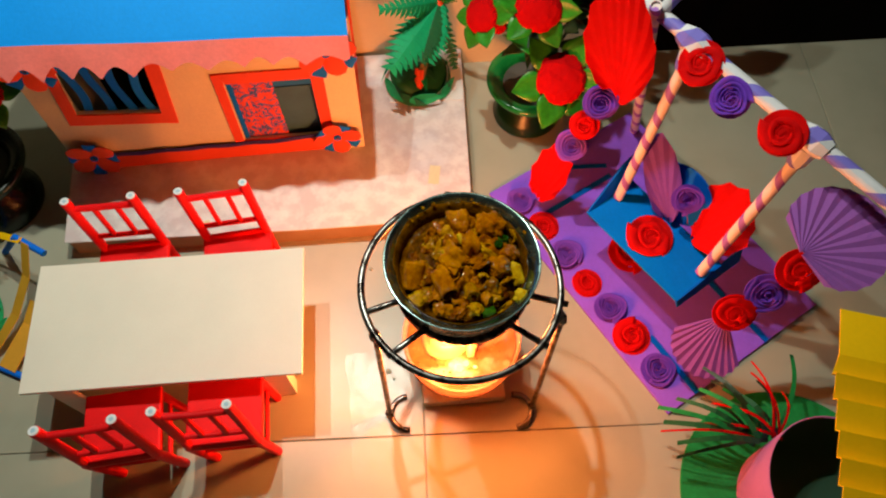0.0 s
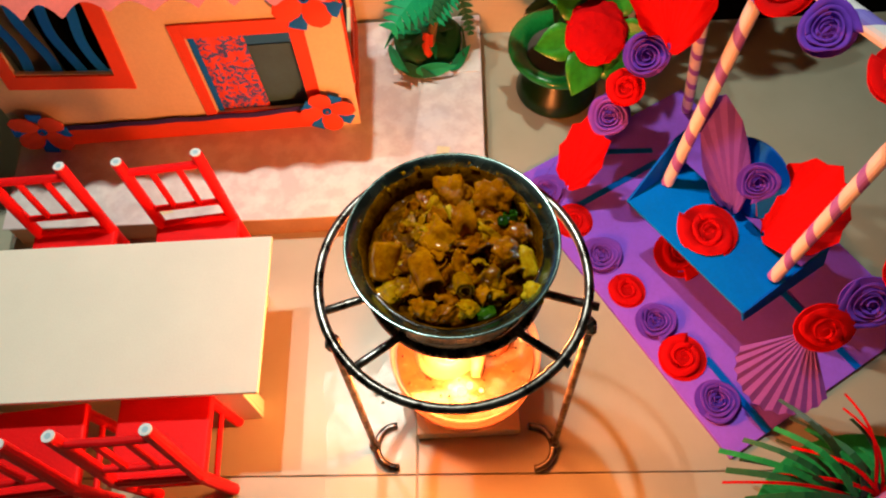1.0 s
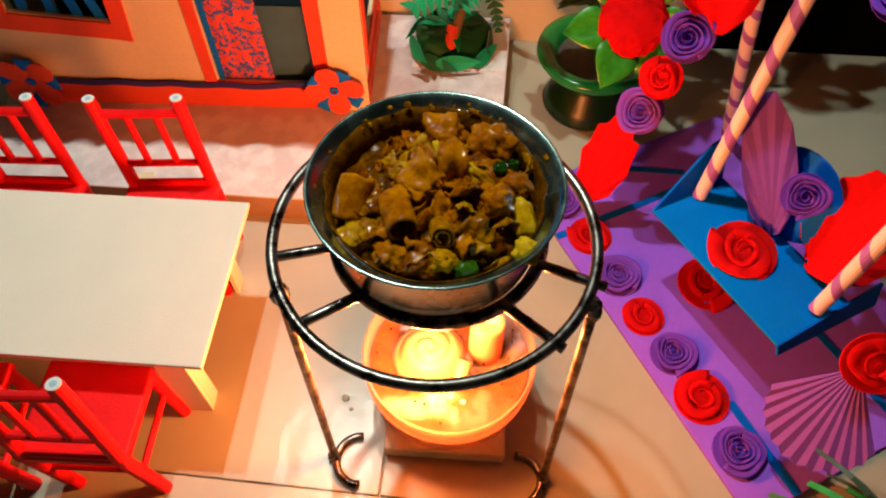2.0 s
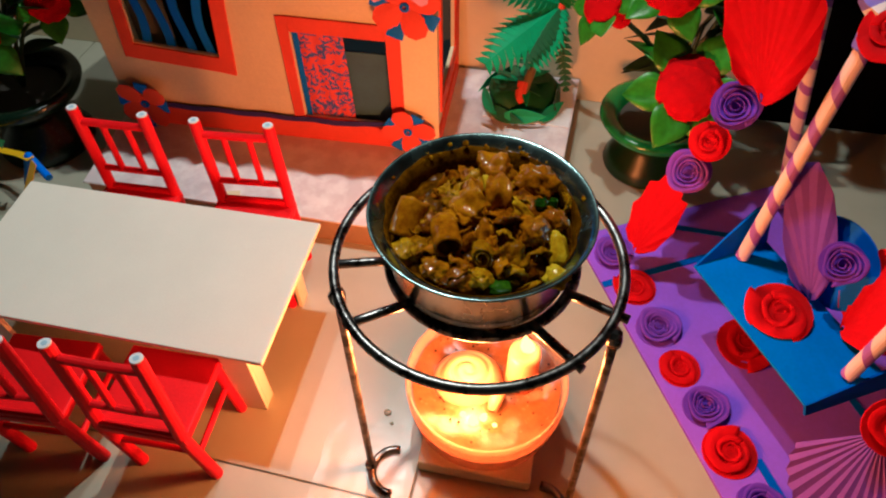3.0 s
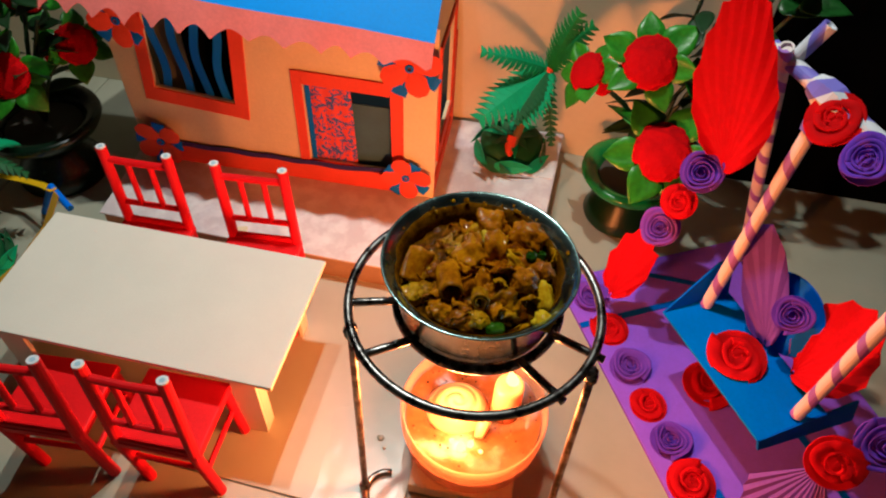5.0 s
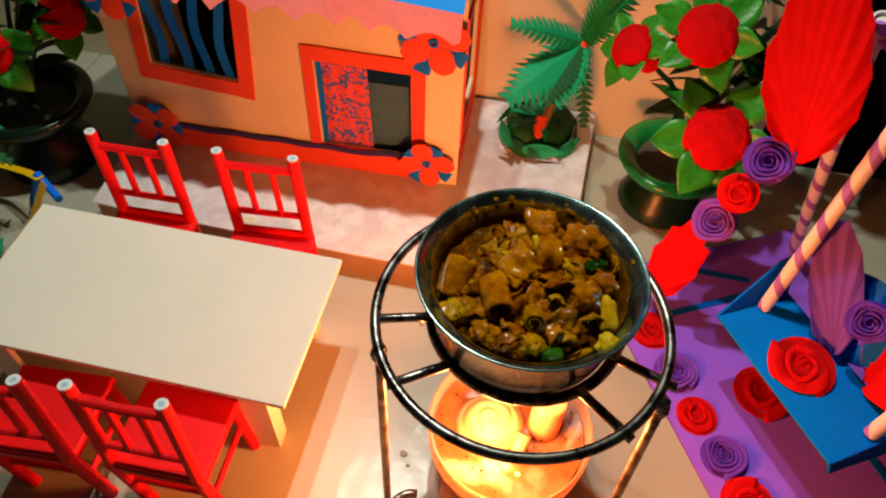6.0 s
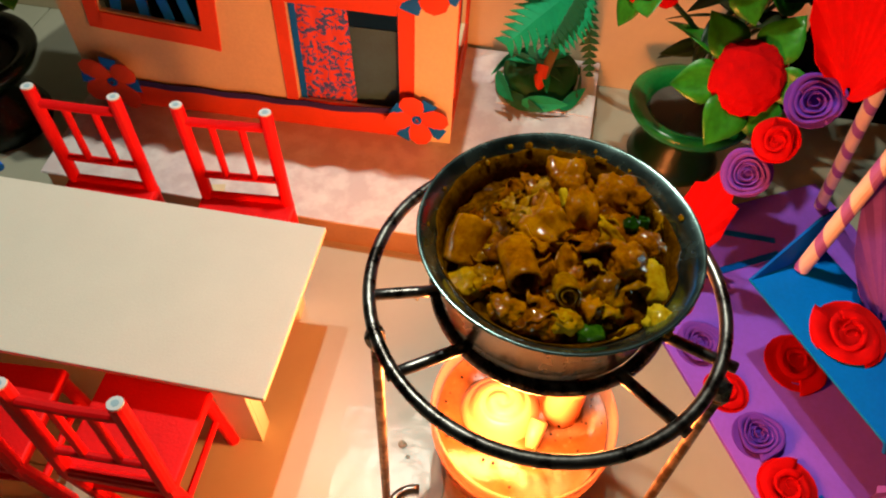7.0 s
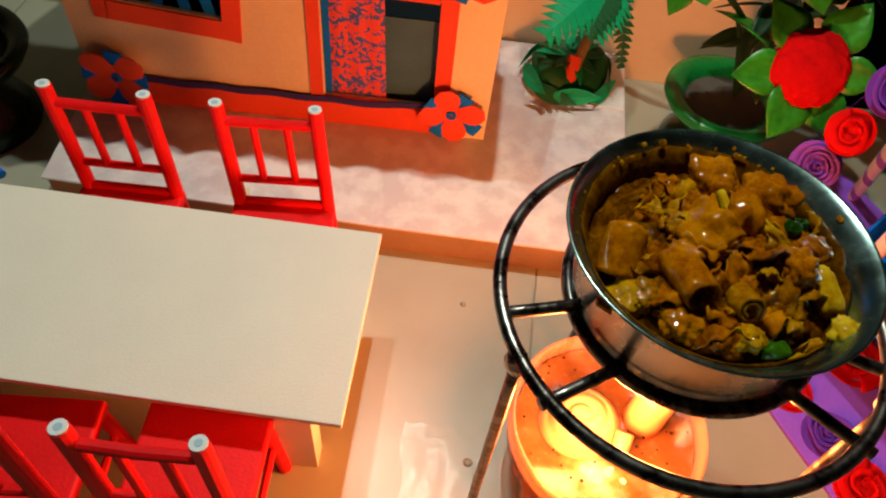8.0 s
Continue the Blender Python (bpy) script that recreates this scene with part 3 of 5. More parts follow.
for A, B in zip(upper, upper[1:]):
    for j in range(2):
        bm.faces.new((A[j], B[j], B[j + 1], A[j + 1]))
part("valance", bm, M["pink_paper"], house, "salmon pink scalloped paper valance", thick=0.0007)


def petal(r, w, m, curl=0.0, blunt=False):
    """One bent paper petal from the origin along x of m; blunt: a cut piece set off from the heart."""
    bm = bmesh.new()
    rows = []
    for i in range(7):
        u = i / 6
        half = w * (0.85 + 0.15 * u) if blunt else w * math.sin(math.pi * (0.10 + 0.80 * u ** 1.4)) ** 0.8
        x = r * (0.42 + 0.58 * u) if blunt else r * u
        rows.append([bm.verts.new(m @ Vector((x, s * half, curl * r * math.sin(u * 2.2) - abs(s) * 0.1 * half))) for s in (-1, -0.4, 0.4, 1)])
    for A, B in zip(rows, rows[1:]):
        for j in range(3):
            bm.faces.new((A[j], B[j], B[j + 1], A[j + 1]))
    return bm


def ornament(x, z, size, spin, label):
    """Paper flower on the front, orange and blue petals by turns."""
    ob = thing("paper_flower", (x, FY - 0.0034, z), label, "paper flower", "paper flowers on the house", turn=0, tip=(90, 0))
    for k in range(8):
        a = spin + 45 * k + random.uniform(-6, 6)
        blue = k % 2
        m = pose(0, 0, 0.0012 - 0.0005 * blue, 0, 0, a) @ pose(0.04 * size, 0, 0, 0, -5, 0)
        part("petal", petal(size * (0.92 if blue else 0.98) * random.uniform(0.92, 1.06), size * (0.25 if blue else 0.40), m, 0.10, bool(blue)), M["blue_paper" if blue else "orange_paper"], ob, "blue petal" if blue else "orange petal", thick=0.0005)
    part("centre", lathe([(0.0014, 0.0016), (0.0032, 0.0016), (0.0034, 0.0030), (0.0016, 0.0034)], 14), M["blue_paper"], ob)
    return ob


random.seed(17)
ornament(-0.0775, 0.0470, 0.0215, 12, "orange and blue paper flower low on the house corner")
ornament(-0.0745, 0.1570, 0.0245, 25, "orange and blue paper flower under the eave")
ornament(-0.2965, 0.0480, 0.0225, 40, "orange and blue paper flower beside the skirting")
ornament(-0.3000, 0.1650, 0.0220, 5, "orange and blue paper flower half under the valance")

# ---- table ----
TX0, TX1, TY0, TY1, TZ = -0.3140, -0.1100, 0.2200, 0.3240, 0.0790
TABLE_CORNERS = ((-0.3155, 0.2255), (-0.1125, 0.2172), (-0.1080, 0.3215), (-0.3130, 0.3280))
table = thing("toy_table", (0, 0, 0), "cream white card table on flat legs", "table")
bm = bmesh.new()
box(bm, TX0, TX1, TY0, TY1, TZ - 0.0035, TZ, 0.0006)
for v in bm.verts:
    u, w = (v.co.x - TX0) / (TX1 - TX0), (v.co.y - TY0) / (TY1 - TY0)
    a, b, c, d = (Vector(k) for k in TABLE_CORNERS)
    v.co.x, v.co.y = a.lerp(b, u).lerp(d.lerp(c, u), w)
part("tabletop", bm, M["table_white"], table)
for sx, lx in ((1, TX1 - 0.0185), (-1, TX0 + 0.016)):
    for sy, ly in ((-1, TY0 + 0.0055), (1, TY1 - 0.0055)):
        bm = bmesh.new()
        box(bm, min(lx, lx - sx * 0.017), max(lx, lx - sx * 0.017), min(ly, ly - sy * 0.003), max(ly, ly - sy * 0.003), 0, TZ - 0.0036, 0.0004)
        box(bm, min(lx, lx - sx * 0.003), max(lx, lx - sx * 0.003), min(ly - sy * 0.0031, ly - sy * 0.012), max(ly - sy * 0.0031, ly - sy * 0.012), 0, TZ - 0.0036, 0.0004)
        part("leg", bm, M["table_white"], table)


# ---- chairs ----
def make_chair(lean, aslant):
    """Back posts stand at y = 0, the seat reaches to +y; lean: where the posts end in y; aslant: how far the whole leans sideways for its height."""
    ob = thing("toy_chair", (0, 0, 0), "red painted toy chair of rolled paper tubes", "chair", "chairs round the table")
    W, H, SZ, D, R = 0.0243, 0.1225, 0.054, 0.046, 0.0038
    for s in (-1, 1):
        pts = [(s * W, 0.002, 0.0), (s * W, 0.0, SZ), (s * W, lean, H)]
        part("back_post", tube(pts, R, 12), M["red_paint"], ob, smooth=False)
        top = Matrix.Translation((s * W, lean, H)) @ pose(0, 0, 0, -math.degrees(lean / 0.074), 0, 0)
        bm = bmesh.new()
        lathe([(0, 0.0002), (R * 0.88, 0.0002), (R * 0.88, 0.0010), (R * 0.42, 0.0010), (R * 0.42, 0.0004)], 14, bm)
        bm.transform(top)
        part("tube_end", bm, M["tube_end"], ob, "white cut paper end")
        bm = bmesh.new()
        lathe([(0, 0.0006), (R * 0.42, 0.0006), (R * 0.42, 0.0012), (0, 0.0012)], 10, bm)
        bm.transform(top)
        part("tube_core", bm, M["tube_hole"], ob, "pale blue paper core")
        part("front_leg", tube([(s * W * 0.98, D, 0.0), (s * W * 0.98, D, SZ - 0.003)], R * 0.9, 12), M["red_paint"], ob)
        part("stretcher", tube([(s * W, 0.001, 0.030), (s * W * 0.98, D, 0.030)], 0.0019, 8), M["red_paint"], ob)
    part("seat", boxed(-W - 0.0035, W + 0.0035, -0.003, D + 0.004, SZ - 0.003, SZ + 0.003, 0.0012), M["red_paint"], ob)
    part("top_rail", tube([(-W, lean * 0.86, 0.1125), (0, lean * 0.86 - 0.0004, 0.1118), (W, lean * 0.86, 0.1125)], 0.0027, 10), M["red_paint"], ob)
    part("low_rail", tube([(-W, lean * 0.33, 0.074), (0, lean * 0.33 - 0.0002, 0.0736), (W, lean * 0.33, 0.074)], 0.0023, 10), M["red_paint"], ob)
    part("seat_rail", tube([(-W, 0.0, SZ + 0.0042), (W, 0.0, SZ + 0.0042)], 0.0024, 10), M["red_paint"], ob)
    for x in (-0.0085, 0.0085):
        part("slat", tube([(x, lean * 0.34, 0.075), (x, lean * 0.86, 0.1115)], 0.0022, 8), M["red_paint"], ob)
    part("stretcher", tube([(-W, 0.0012, 0.034), (W, 0.0012, 0.034)], 0.0020, 8), M["red_paint"], ob)
    skew = Matrix()
    skew[0][2] = aslant
    for piece in ob.children:
        piece.data.transform(skew)
    return ob


near_chair = make_chair(0.0095, -0.085)
near_chair.matrix_basis = pose(-0.1700, 0.1785, 0, 0, 0, -1)
copy_thing(near_chair, pose(-0.2430, 0.1765, 0, 0, 0, 2))
far_chair = make_chair(-0.006, 0.060)
far_chair.matrix_basis = pose(-0.1630, 0.3525, 0, 0, 0, 183)
copy_thing(far_chair, pose(-0.2470, 0.3510, 0, 0, 0, 180))

# ---- stand, pot, food ----
CX, CY, RZ = 0.0033, 0.2354, 0.1773
stand = thing("pot_stand", (0, 0, 0), "blackened iron ring stand on three rod legs", "pot stand")
part("outer_ring", tube(circle_points((0.0032, 0.2321), 0.0632, 72, RZ), 0.0024, 12, True), M["black_iron"], stand, smooth=True)
part("inner_ring", tube(circle_points((0.0045, 0.2358), 0.0412, 60, RZ - 0.003), 0.0026, 12, True), M["black_iron"], stand, smooth=True)
for a, b in (((-0.0354, 0.2256), (-0.0584, 0.2199)), ((-0.0234, 0.2044), (-0.0454, 0.1909)), ((0.0434, 0.2202), (0.0664, 0.2115)), ((0.0294, 0.2020), (0.0489, 0.1860))):
    d = Vector((b[0] - a[0], b[1] - a[1], 0))
    pts = [Vector((*a, RZ - 0.001)) + d * k for k in (-0.04, 0.3, 0.7, 1.08)]
    part("spoke", tube(pts, 0.0021, 10), M["black_iron"], stand, smooth=True)
for top, foot, mid in (((-0.0535, 0.2048), (-0.0530, 0.1995), -1), ((0.0630, 0.2030), (0.0650, 0.1915), 1), ((CX, CY + 0.0622), (CX, CY + 0.072), 0)):
    pts = [(*top, RZ + 0.001), (top[0] + (foot[0] - top[0]) * 0.15, top[1] + (foot[1] - top[1]) * 0.15, RZ * 0.85), (foot[0], foot[1], 0.0025)]
    leg = part("leg", tube(pts, 0.0021, 10), M["leg_iron"], stand, smooth=True)
    if mid:
        mc = (foot[0] + (0.0148 if mid < 0 else -0.0148), foot[1] - 0.0015)
        base = 180 if mid < 0 else 0
        arc = circle_points(mc, 0.0138, 16, 0.0022, base - 92, base + 92, False)
    else:
        arc = circle_points((foot[0], foot[1] - 0.015), 0.015, 14, 0.0022, 25, 155, False)
    part("foot_hook", tube(arc, 0.0025, 10), M["black_iron"], leg, smooth=True)
    weld = bmesh.new()
    bmesh.ops.create_icosphere(weld, subdivisions=2, radius=0.0038)
    for v in weld.verts:
        v.co *= 1 + 0.25 * noise.noise(v.co * 400)
        v.co += Vector((*foot, 0.004))
    part("weld", weld, M["black_iron"], leg)
    weld = bmesh.new()
    bmesh.ops.create_icosphere(weld, subdivisions=2, radius=0.0040)
    for v in weld.verts:
        v.co = Vector((v.co.x, v.co.y, v.co.z * 1.6)) * (1 + 0.3 * noise.noise(v.co * 350)) + Vector((*top, RZ - 0.004))
    part("weld", weld, M["black_iron"], leg)

pot = thing("steel_pot", (CX, CY, 0.1772), "small stainless steel pot with flared rim", "pot", tip=(-2, 0))
part("pot_body", lathe([(0, -0.012), (0.034, -0.012), (0.0372, -0.010), (0.0378, -0.006), (0.0379, -0.0035), (0.0392, -0.0022), (0.0394, -0.0008), (0.0386, 0.0002), (0.0386, 0.0014), (0.0397, 0.0026), (0.0395, 0.0040), (0.0400, 0.0052), (0.0402, 0.0185),
                        (0.0408, 0.0205), (0.0404, 0.0208), (0.0394, 0.0190), (0.0388, 0.004), (0.036, -0.006), (0.028, -0.010), (0, -0.010)], 96), M["steel"], pot, "brushed steel body", smooth=True)
part("pot_rim", lathe([(0.0409, 0.0203), (0.0428, 0.0224), (0.0452, 0.0252), (0.0472, 0.0274), (0.0476, 0.0281), (0.0472, 0.0286), (0.0464, 0.0283), (0.0448, 0.0269), (0.0430, 0.0247), (0.0412, 0.0222), (0.0405, 0.0210)], 96), M["steel_rim"], pot, "wide flared steel rim", smooth=True)

# a thin film of sauce, highest and most ragged where it was stirred against the back
wall_line = ((0.0387, 0.006), (0.0389, 0.013), (0.0392, 0.0185), (0.0403, 0.0208), (0.0413, 0.0222), (0.0425, 0.0238))
bm = lathe([(r - 0.0002, z) for r, z in wall_line] + [(r - 0.0006, z + 0.0001) for r, z in wall_line[::-1]], 160)
for v in bm.verts:
    if v.co.z > 0.0195:
        w = math.atan2(v.co.y, v.co.x)
        e = Vector((math.cos(w), math.sin(w), 0))
        k = 0.7 * noise.noise(e * 2.3) + 0.30 * noise.noise(e * 6) + 0.75 * math.sin(w) - 0.25 * math.cos(w) - 0.55
        lift = 0.0026 * k * (v.co.z - 0.0195) / 0.0043
        v.co.z += lift
        v.co.x, v.co.y = v.co.x + e.x * lift * 0.85, v.co.y + e.y * lift * 0.85
part("sauce_film", bm, M["sauce_smear"], pot, "oily brown sauce smeared round the inside", smooth=True)
curry = thing("curry", (CX, CY, 0.0177), "thick orange-brown meat curry heaped in the pot", "curry")
FR = 0.0386


def heap(x, y):
    """Height of the gravy's lumpy surface in the pot."""
    r = math.hypot(x, y) / FR
    z = 0.1752 + 0.0095 * (1 - r * r) * (1 - 0.25 * y / FR)
    z += 0.0035 * abs(noise.noise(Vector((x * 95, y * 95, 1)))) * (1 - r ** 4) + 0.0022 * noise.noise(Vector((x * 230, y * 230, 4)))
    return z + 0.0009 * noise.noise(Vector((x * 560, y * 560, 9))) - 0.0012


bm = bmesh.new()
N, K = 52, 132
rows = []
for i in range(1, N + 1):
    r = FR * i / N
    rows.append([bm.verts.new((r * math.cos(w), r * math.sin(w), heap(r * math.cos(w), r * math.sin(w)))) for w in (2 * math.pi * j / K for j in range(K))])
for A, B in zip(rows, rows[1:]):
    for j in range(K):
        bm.faces.new((A[j], A[(j + 1) % K], B[(j + 1) % K], B[j]))
bm.faces.new(rows[0])
part("gravy", bm, M["gravy"], curry, "dark oily gravy", smooth=True)

random.seed(11)


def lump(a, b, c, seed, rough=0.35):
    """A cut, cooked piece: a rounded block pulled about by noise."""
    bm = bmesh.new()
    bmesh.ops.create_icosphere(bm, subdivisions=3, radius=1)
    for v in bm.verts:
        p = v.co
        q = Vector([math.copysign(abs(k) ** 0.7, k) for k in p])
        q *= 1 + rough * noise.noise(p * 1.6 + Vector((seed, 0, 0))) + 0.16 * noise.noise(p * 5 + Vector((0, seed, 0)))
        v.co = Vector((q.x * a, q.y * b, q.z * c))
    return bm


def flap(length, width, thick, radius, seed, twist=0.3):
    """A thick torn sheet of meat, bent round its own y and rippled."""
    bm = bmesh.new()
    n, k = 14, 9
    faces = []
    for side in (1, -1):
        grid = []
        for i in range(n + 1):
            u = i / n
            w = (u - 0.5) * length / radius
            row = []
            for j in range(k + 1):
                s = -1 + 2 * j / k
                edge = 1 + 0.22 * noise.noise(Vector((u * 4, math.copysign(1.5, s), seed))) if abs(s) > 0.9 else 1 + 0.25 * noise.noise(Vector((u * 4, math.copysign(1.5, s), seed))) * abs(s)
                end = 1 + (0.18 * noise.noise(Vector((s * 2.5, seed, 9))) if i in (0, n) else 0)
                y = s * width / 2 * edge * (0.72 + 0.28 * math.sin(math.pi * u))
                rim = min(1.0, 2.2 * min(u, 1 - u) + 0.35) * min(1.0, 1.35 - abs(s))
                rr = radius + side * thick / 2 * rim + 0.0026 * noise.noise(Vector((u * 3.4, s * 1.8, seed + 3))) + 0.0011 * noise.noise(Vector((u * 9, s * 6, seed))) + 0.0004 * noise.noise(Vector((u * 22, s * 15, seed)))
                ww = w * end + twist * s * 0.5
                row.append(bm.verts.new((rr * math.sin(ww), y, rr * math.cos(ww) - radius)))
            grid.append(row)
        for A, B in zip(grid, grid[1:]):
            for j in range(k):
                bm.faces.new((A[j], A[j + 1], B[j + 1], B[j]))
        faces.append(grid)
    P, Q = faces
    for i in range(n):
        for j in (0, k):
            bm.faces.new((P[i][j], P[i + 1][j], Q[i + 1][j], Q[i][j]))
    for j in range(k):
        for i in (0, n):
            bm.faces.new((P[i][j], P[i][j + 1], Q[i][j + 1], Q[i][j]))
    return bm


def food_mesh(bm, mat):
    bmesh.ops.recalc_face_normals(bm, faces=bm.faces)
    me = bpy.data.meshes.new("chunk")
    bm.to_mesh(me)
    bm.free()
    me.polygons.foreach_set("use_smooth", [True] * len(me.polygons))
    me.materials.append(M[mat])
    return me


def ragged(size, seed, tall=0.7):
    """A lump of shredded meat with a torn outline."""
    bm = bmesh.new()
    bmesh.ops.create_icosphere(bm, subdivisions=4, radius=1)
    for v in bm.verts:
        d = v.co.copy()
        k = 1 + 0.42 * noise.noise(d * 1.5 + Vector((seed, 0, 0))) + 0.30 * abs(noise.noise(d * 3.4 + Vector((0, seed, 0)))) + 0.16 * noise.noise(d * 8 + Vector((0, 0, seed)))
        v.co = Vector((d.x * k, d.y * k, d.z * k * tall)) * size
    return bm


def roll(R, wall, length, seed, turns=1.0):
    """A piece curled into a hollow tube along its own y; more turns make a spiral."""
    bm = bmesh.new()
    n, k = int(30 * turns), 10
    sheets = []
    for side in (1, -1):
        grid = []
        for i in range(n + 1):
            w = 2 * math.pi * turns * i / n * 0.97
            R0 = R * (1 - 0.60 * (i / n) * (turns > 1.2))
            row = []
            for j in range(k + 1):
                v = j / k
                y = (v - 0.5) * length * (1 + 0.10 * noise.noise(Vector((math.cos(w) * 1.5, math.sin(w) * 1.5, seed))))
                rr = R0 * (1 + 0.14 * noise.noise(Vector((math.cos(w), math.sin(w), seed + v * 2)))) + side * wall / 2 * (0.6 + 0.4 * math.sin(math.pi * v)) + 0.05 * R * noise.noise(Vector((w * 2.5, v * 8, seed)))
                row.append(bm.verts.new((rr * math.cos(w), y, rr * math.sin(w) * 0.88)))
            grid.append(row)
        for A, B in zip(grid, grid[1:]):
            for j in range(k):
                bm.faces.new((A[j], A[j + 1], B[j + 1], B[j]))
        sheets.append(grid)
    P, Q = sheets
    for i in range(n):
        for j in (0, k):
            bm.faces.new((P[i][j], P[i + 1][j], Q[i + 1][j], Q[i][j]))
    for j in range(k):
        for i in (0, n):
            bm.faces.new((P[i][j], P[i][j + 1], Q[i][j + 1], Q[i][j]))
    return bm


FLAPS = [food_mesh(flap(random.uniform(0.011, 0.018), random.uniform(0.008, 0.013), random.uniform(0.0011, 0.0019), random.uniform(0.0038, 0.0100), k * 2.3, random.uniform(-0.6, 0.6)), "curry_pale" if k % 3 == 2 else "curry_meat") for k in range(14)]
LUMPS = [food_mesh(ragged(random.uniform(0.0042, 0.0062), k * 4.1), "curry_pale" if k % 5 == 2 else "curry_meat") for k in range(8)]
CRUMBS = [food_mesh(flap(random.uniform(0.005, 0.009), random.uniform(0.003, 0.006), random.uniform(0.0014, 0.0024), random.uniform(0.002, 0.005), k * 3.7, 0.6), "curry_pale" if k % 2 else "curry_meat") for k in range(9)]


def scatter(kinds, count, apart, z0, tilt, lo, hi, reach):
    spots, tries = [], 0
    while len(spots) < count and tries < 6000:
        tries += 1
        r, w = reach * math.sqrt(random.random()), random.uniform(0, 2 * math.pi)
        x, y = r * math.cos(w), r * math.sin(w)
        if all((x - a) ** 2 + (y - b) ** 2 > apart ** 2 for a, b in spots):
            spots.append((x, y))
    for x, y in spots:
        ob = new("chunk", random.choice(kinds))
        ob.parent = curry
        k = random.uniform(lo, hi)
        z = heap(x, y) + z0 + random.uniform(-0.0010, 0.0014)
        ob.matrix_basis = pose(x, y, z, random.uniform(-tilt, tilt), random.uniform(-tilt, tilt), random.uniform(0, 360)) @ Matrix.Diagonal((k, k, k, 1))


scatter(LUMPS, 16, 0.0100, 0.0002, 40, 0.80, 1.15, 0.0300)
scatter(FLAPS, 46, 0.0062, 0.0018, 62, 0.80, 1.20, 0.0295)
scatter(CRUMBS, 44, 0.0056, 0.0016, 60, 0.55, 1.05, 0.0325)


def morsel(name, x, y, rise, bm, mat, rot, label):
    """A piece that can be told apart; rise: its middle over the gravy."""
    ob = part(name, bm, M[mat], curry, label, smooth=True)
    ob.matrix_basis = pose(x, y, heap(x, y) + rise, *rot)


for k in range(26):
    w = radians(random.choice((random.uniform(55, 125), random.uniform(0, 360))))
    q = random.uniform(0.0004, 0.0011)
    fleck = part("sauce_fleck", lump(q, q * random.uniform(0.6, 1.5), q * 0.22, k * 1.7, 0.5), M["curry_pale"], curry, smooth=True)
    r = random.uniform(0.0418, 0.0440)
    fleck.matrix_basis = pose(r * math.cos(w), r * math.sin(w), 0.1595 + 0.0223 + (r - 0.0412) * 1.25, 0, -48, math.degrees(w))
morsel("meat_roll", -0.0125, -0.0145, 0.0050, roll(0.0050, 0.0017, 0.0175, 2.2), "curry_meat", (-14, 20, 12), "hollow curled meat piece")
morsel("meat_roll", 0.0027, -0.0214, 0.0042, roll(0.0046, 0.0013, 0.0085, 5.2, 1.9), "curry_pale", (-35, 40, -15), "meat piece curled to a spiral")
morsel("meat_roll", -0.0300, -0.0050, 0.0038, roll(0.0054, 0.0020, 0.0160, 8.6), "curry_meat", (30, 10, -8), "hollow curled meat piece")
morsel("meat_sheet", -0.0085, 0.0030, 0.0068, flap(0.0240, 0.0155, 0.0020, 0.0140, 6.6, 0.2), "curry_meat", (38, -22, -62), "broad folded meat sheet")
morsel("meat_sheet", 0.0065, 0.0035, 0.0060, flap(0.0280, 0.0110, 0.0018, 0.0095, 4.4, 0.2), "curry_meat", (10, 68, -75), "bent meat sheet standing on its edge")
morsel("meat_sheet", 0.0150, 0.0015, 0.0050, flap(0.0150, 0.0080, 0.0016, 0.0120, 7.4, 0.3), "curry_pale", (35, 30, -40), "pale meat sheet")
morsel("meat_sheet", 0.0145, -0.0205, 0.0042, flap(0.0175, 0.0120, 0.0018, 0.0075, 3.1, 0.4), "curry_pale", (28, -12, 35), "folded pale meat sheet")
morsel("meat_lump", 0.0025, 0.0270, 0.0050, ragged(0.0082, 2.7, 0.8), "curry_meat", (10, 0, 20), "shredded brown meat")
morsel("meat_lump", 0.0205, 0.0245, 0.0048, ragged(0.0090, 6.2, 0.7), "curry_meat", (0, 12, 60), "shredded brown meat")
morsel("meat_lump", 0.0215, -0.0060, 0.0040, ragged(0.0066, 9.4, 0.8), "curry_meat", (0, 0, 10), "shredded brown meat")
morsel("meat_lump", -0.0040, -0.0290, 0.0022, ragged(0.0072, 4.9, 0.5), "curry_meat", (0, 0, 5), "shredded brown meat")
morsel("meat_lump", -0.0145, -0.0265, 0.0030, ragged(0.0060, 5.7, 0.55), "curry_meat", (0, 0, 25), "shredded brown meat")
morsel("meat_lump", 0.0290, 0.0030, 0.0036, ragged(0.0054, 7.9, 0.7), "curry_meat", (0, 0, 70), "shredded brown meat")
morsel("meat_lump", 0.0030, -0.0300, 0.0026, ragged(0.0048, 1.9, 0.6), "curry_pale", (0, 0, 0), "shredded brown meat")
morsel("meat_lump", -0.0285, -0.0185, 0.0026, ragged(0.0058, 3.3, 0.6), "curry_pale", (0, 0, 35), "shredded brown meat")
morsel("potato_piece", 0.0318, -0.0095, 0.0036, lump(0.0046, 0.0078, 0.0044, 3.3, 0.3), "curry_potato", (12, -18, 12), "yellow boiled piece")
morsel("garlic_clove", 0.0004, 0.0118, 0.0096, lump(0.0016, 0.0042, 0.0014, 5.3, 0.3), "curry_potato", (20, 0, 24), "pale yellow garlic clove")
morsel("potato_piece", -0.0335, -0.0205, 0.0032, lump(0.0036, 0.0017, 0.0013, 7.3, 0.3), "curry_potato", (0, 0, -28), "yellow boiled piece")
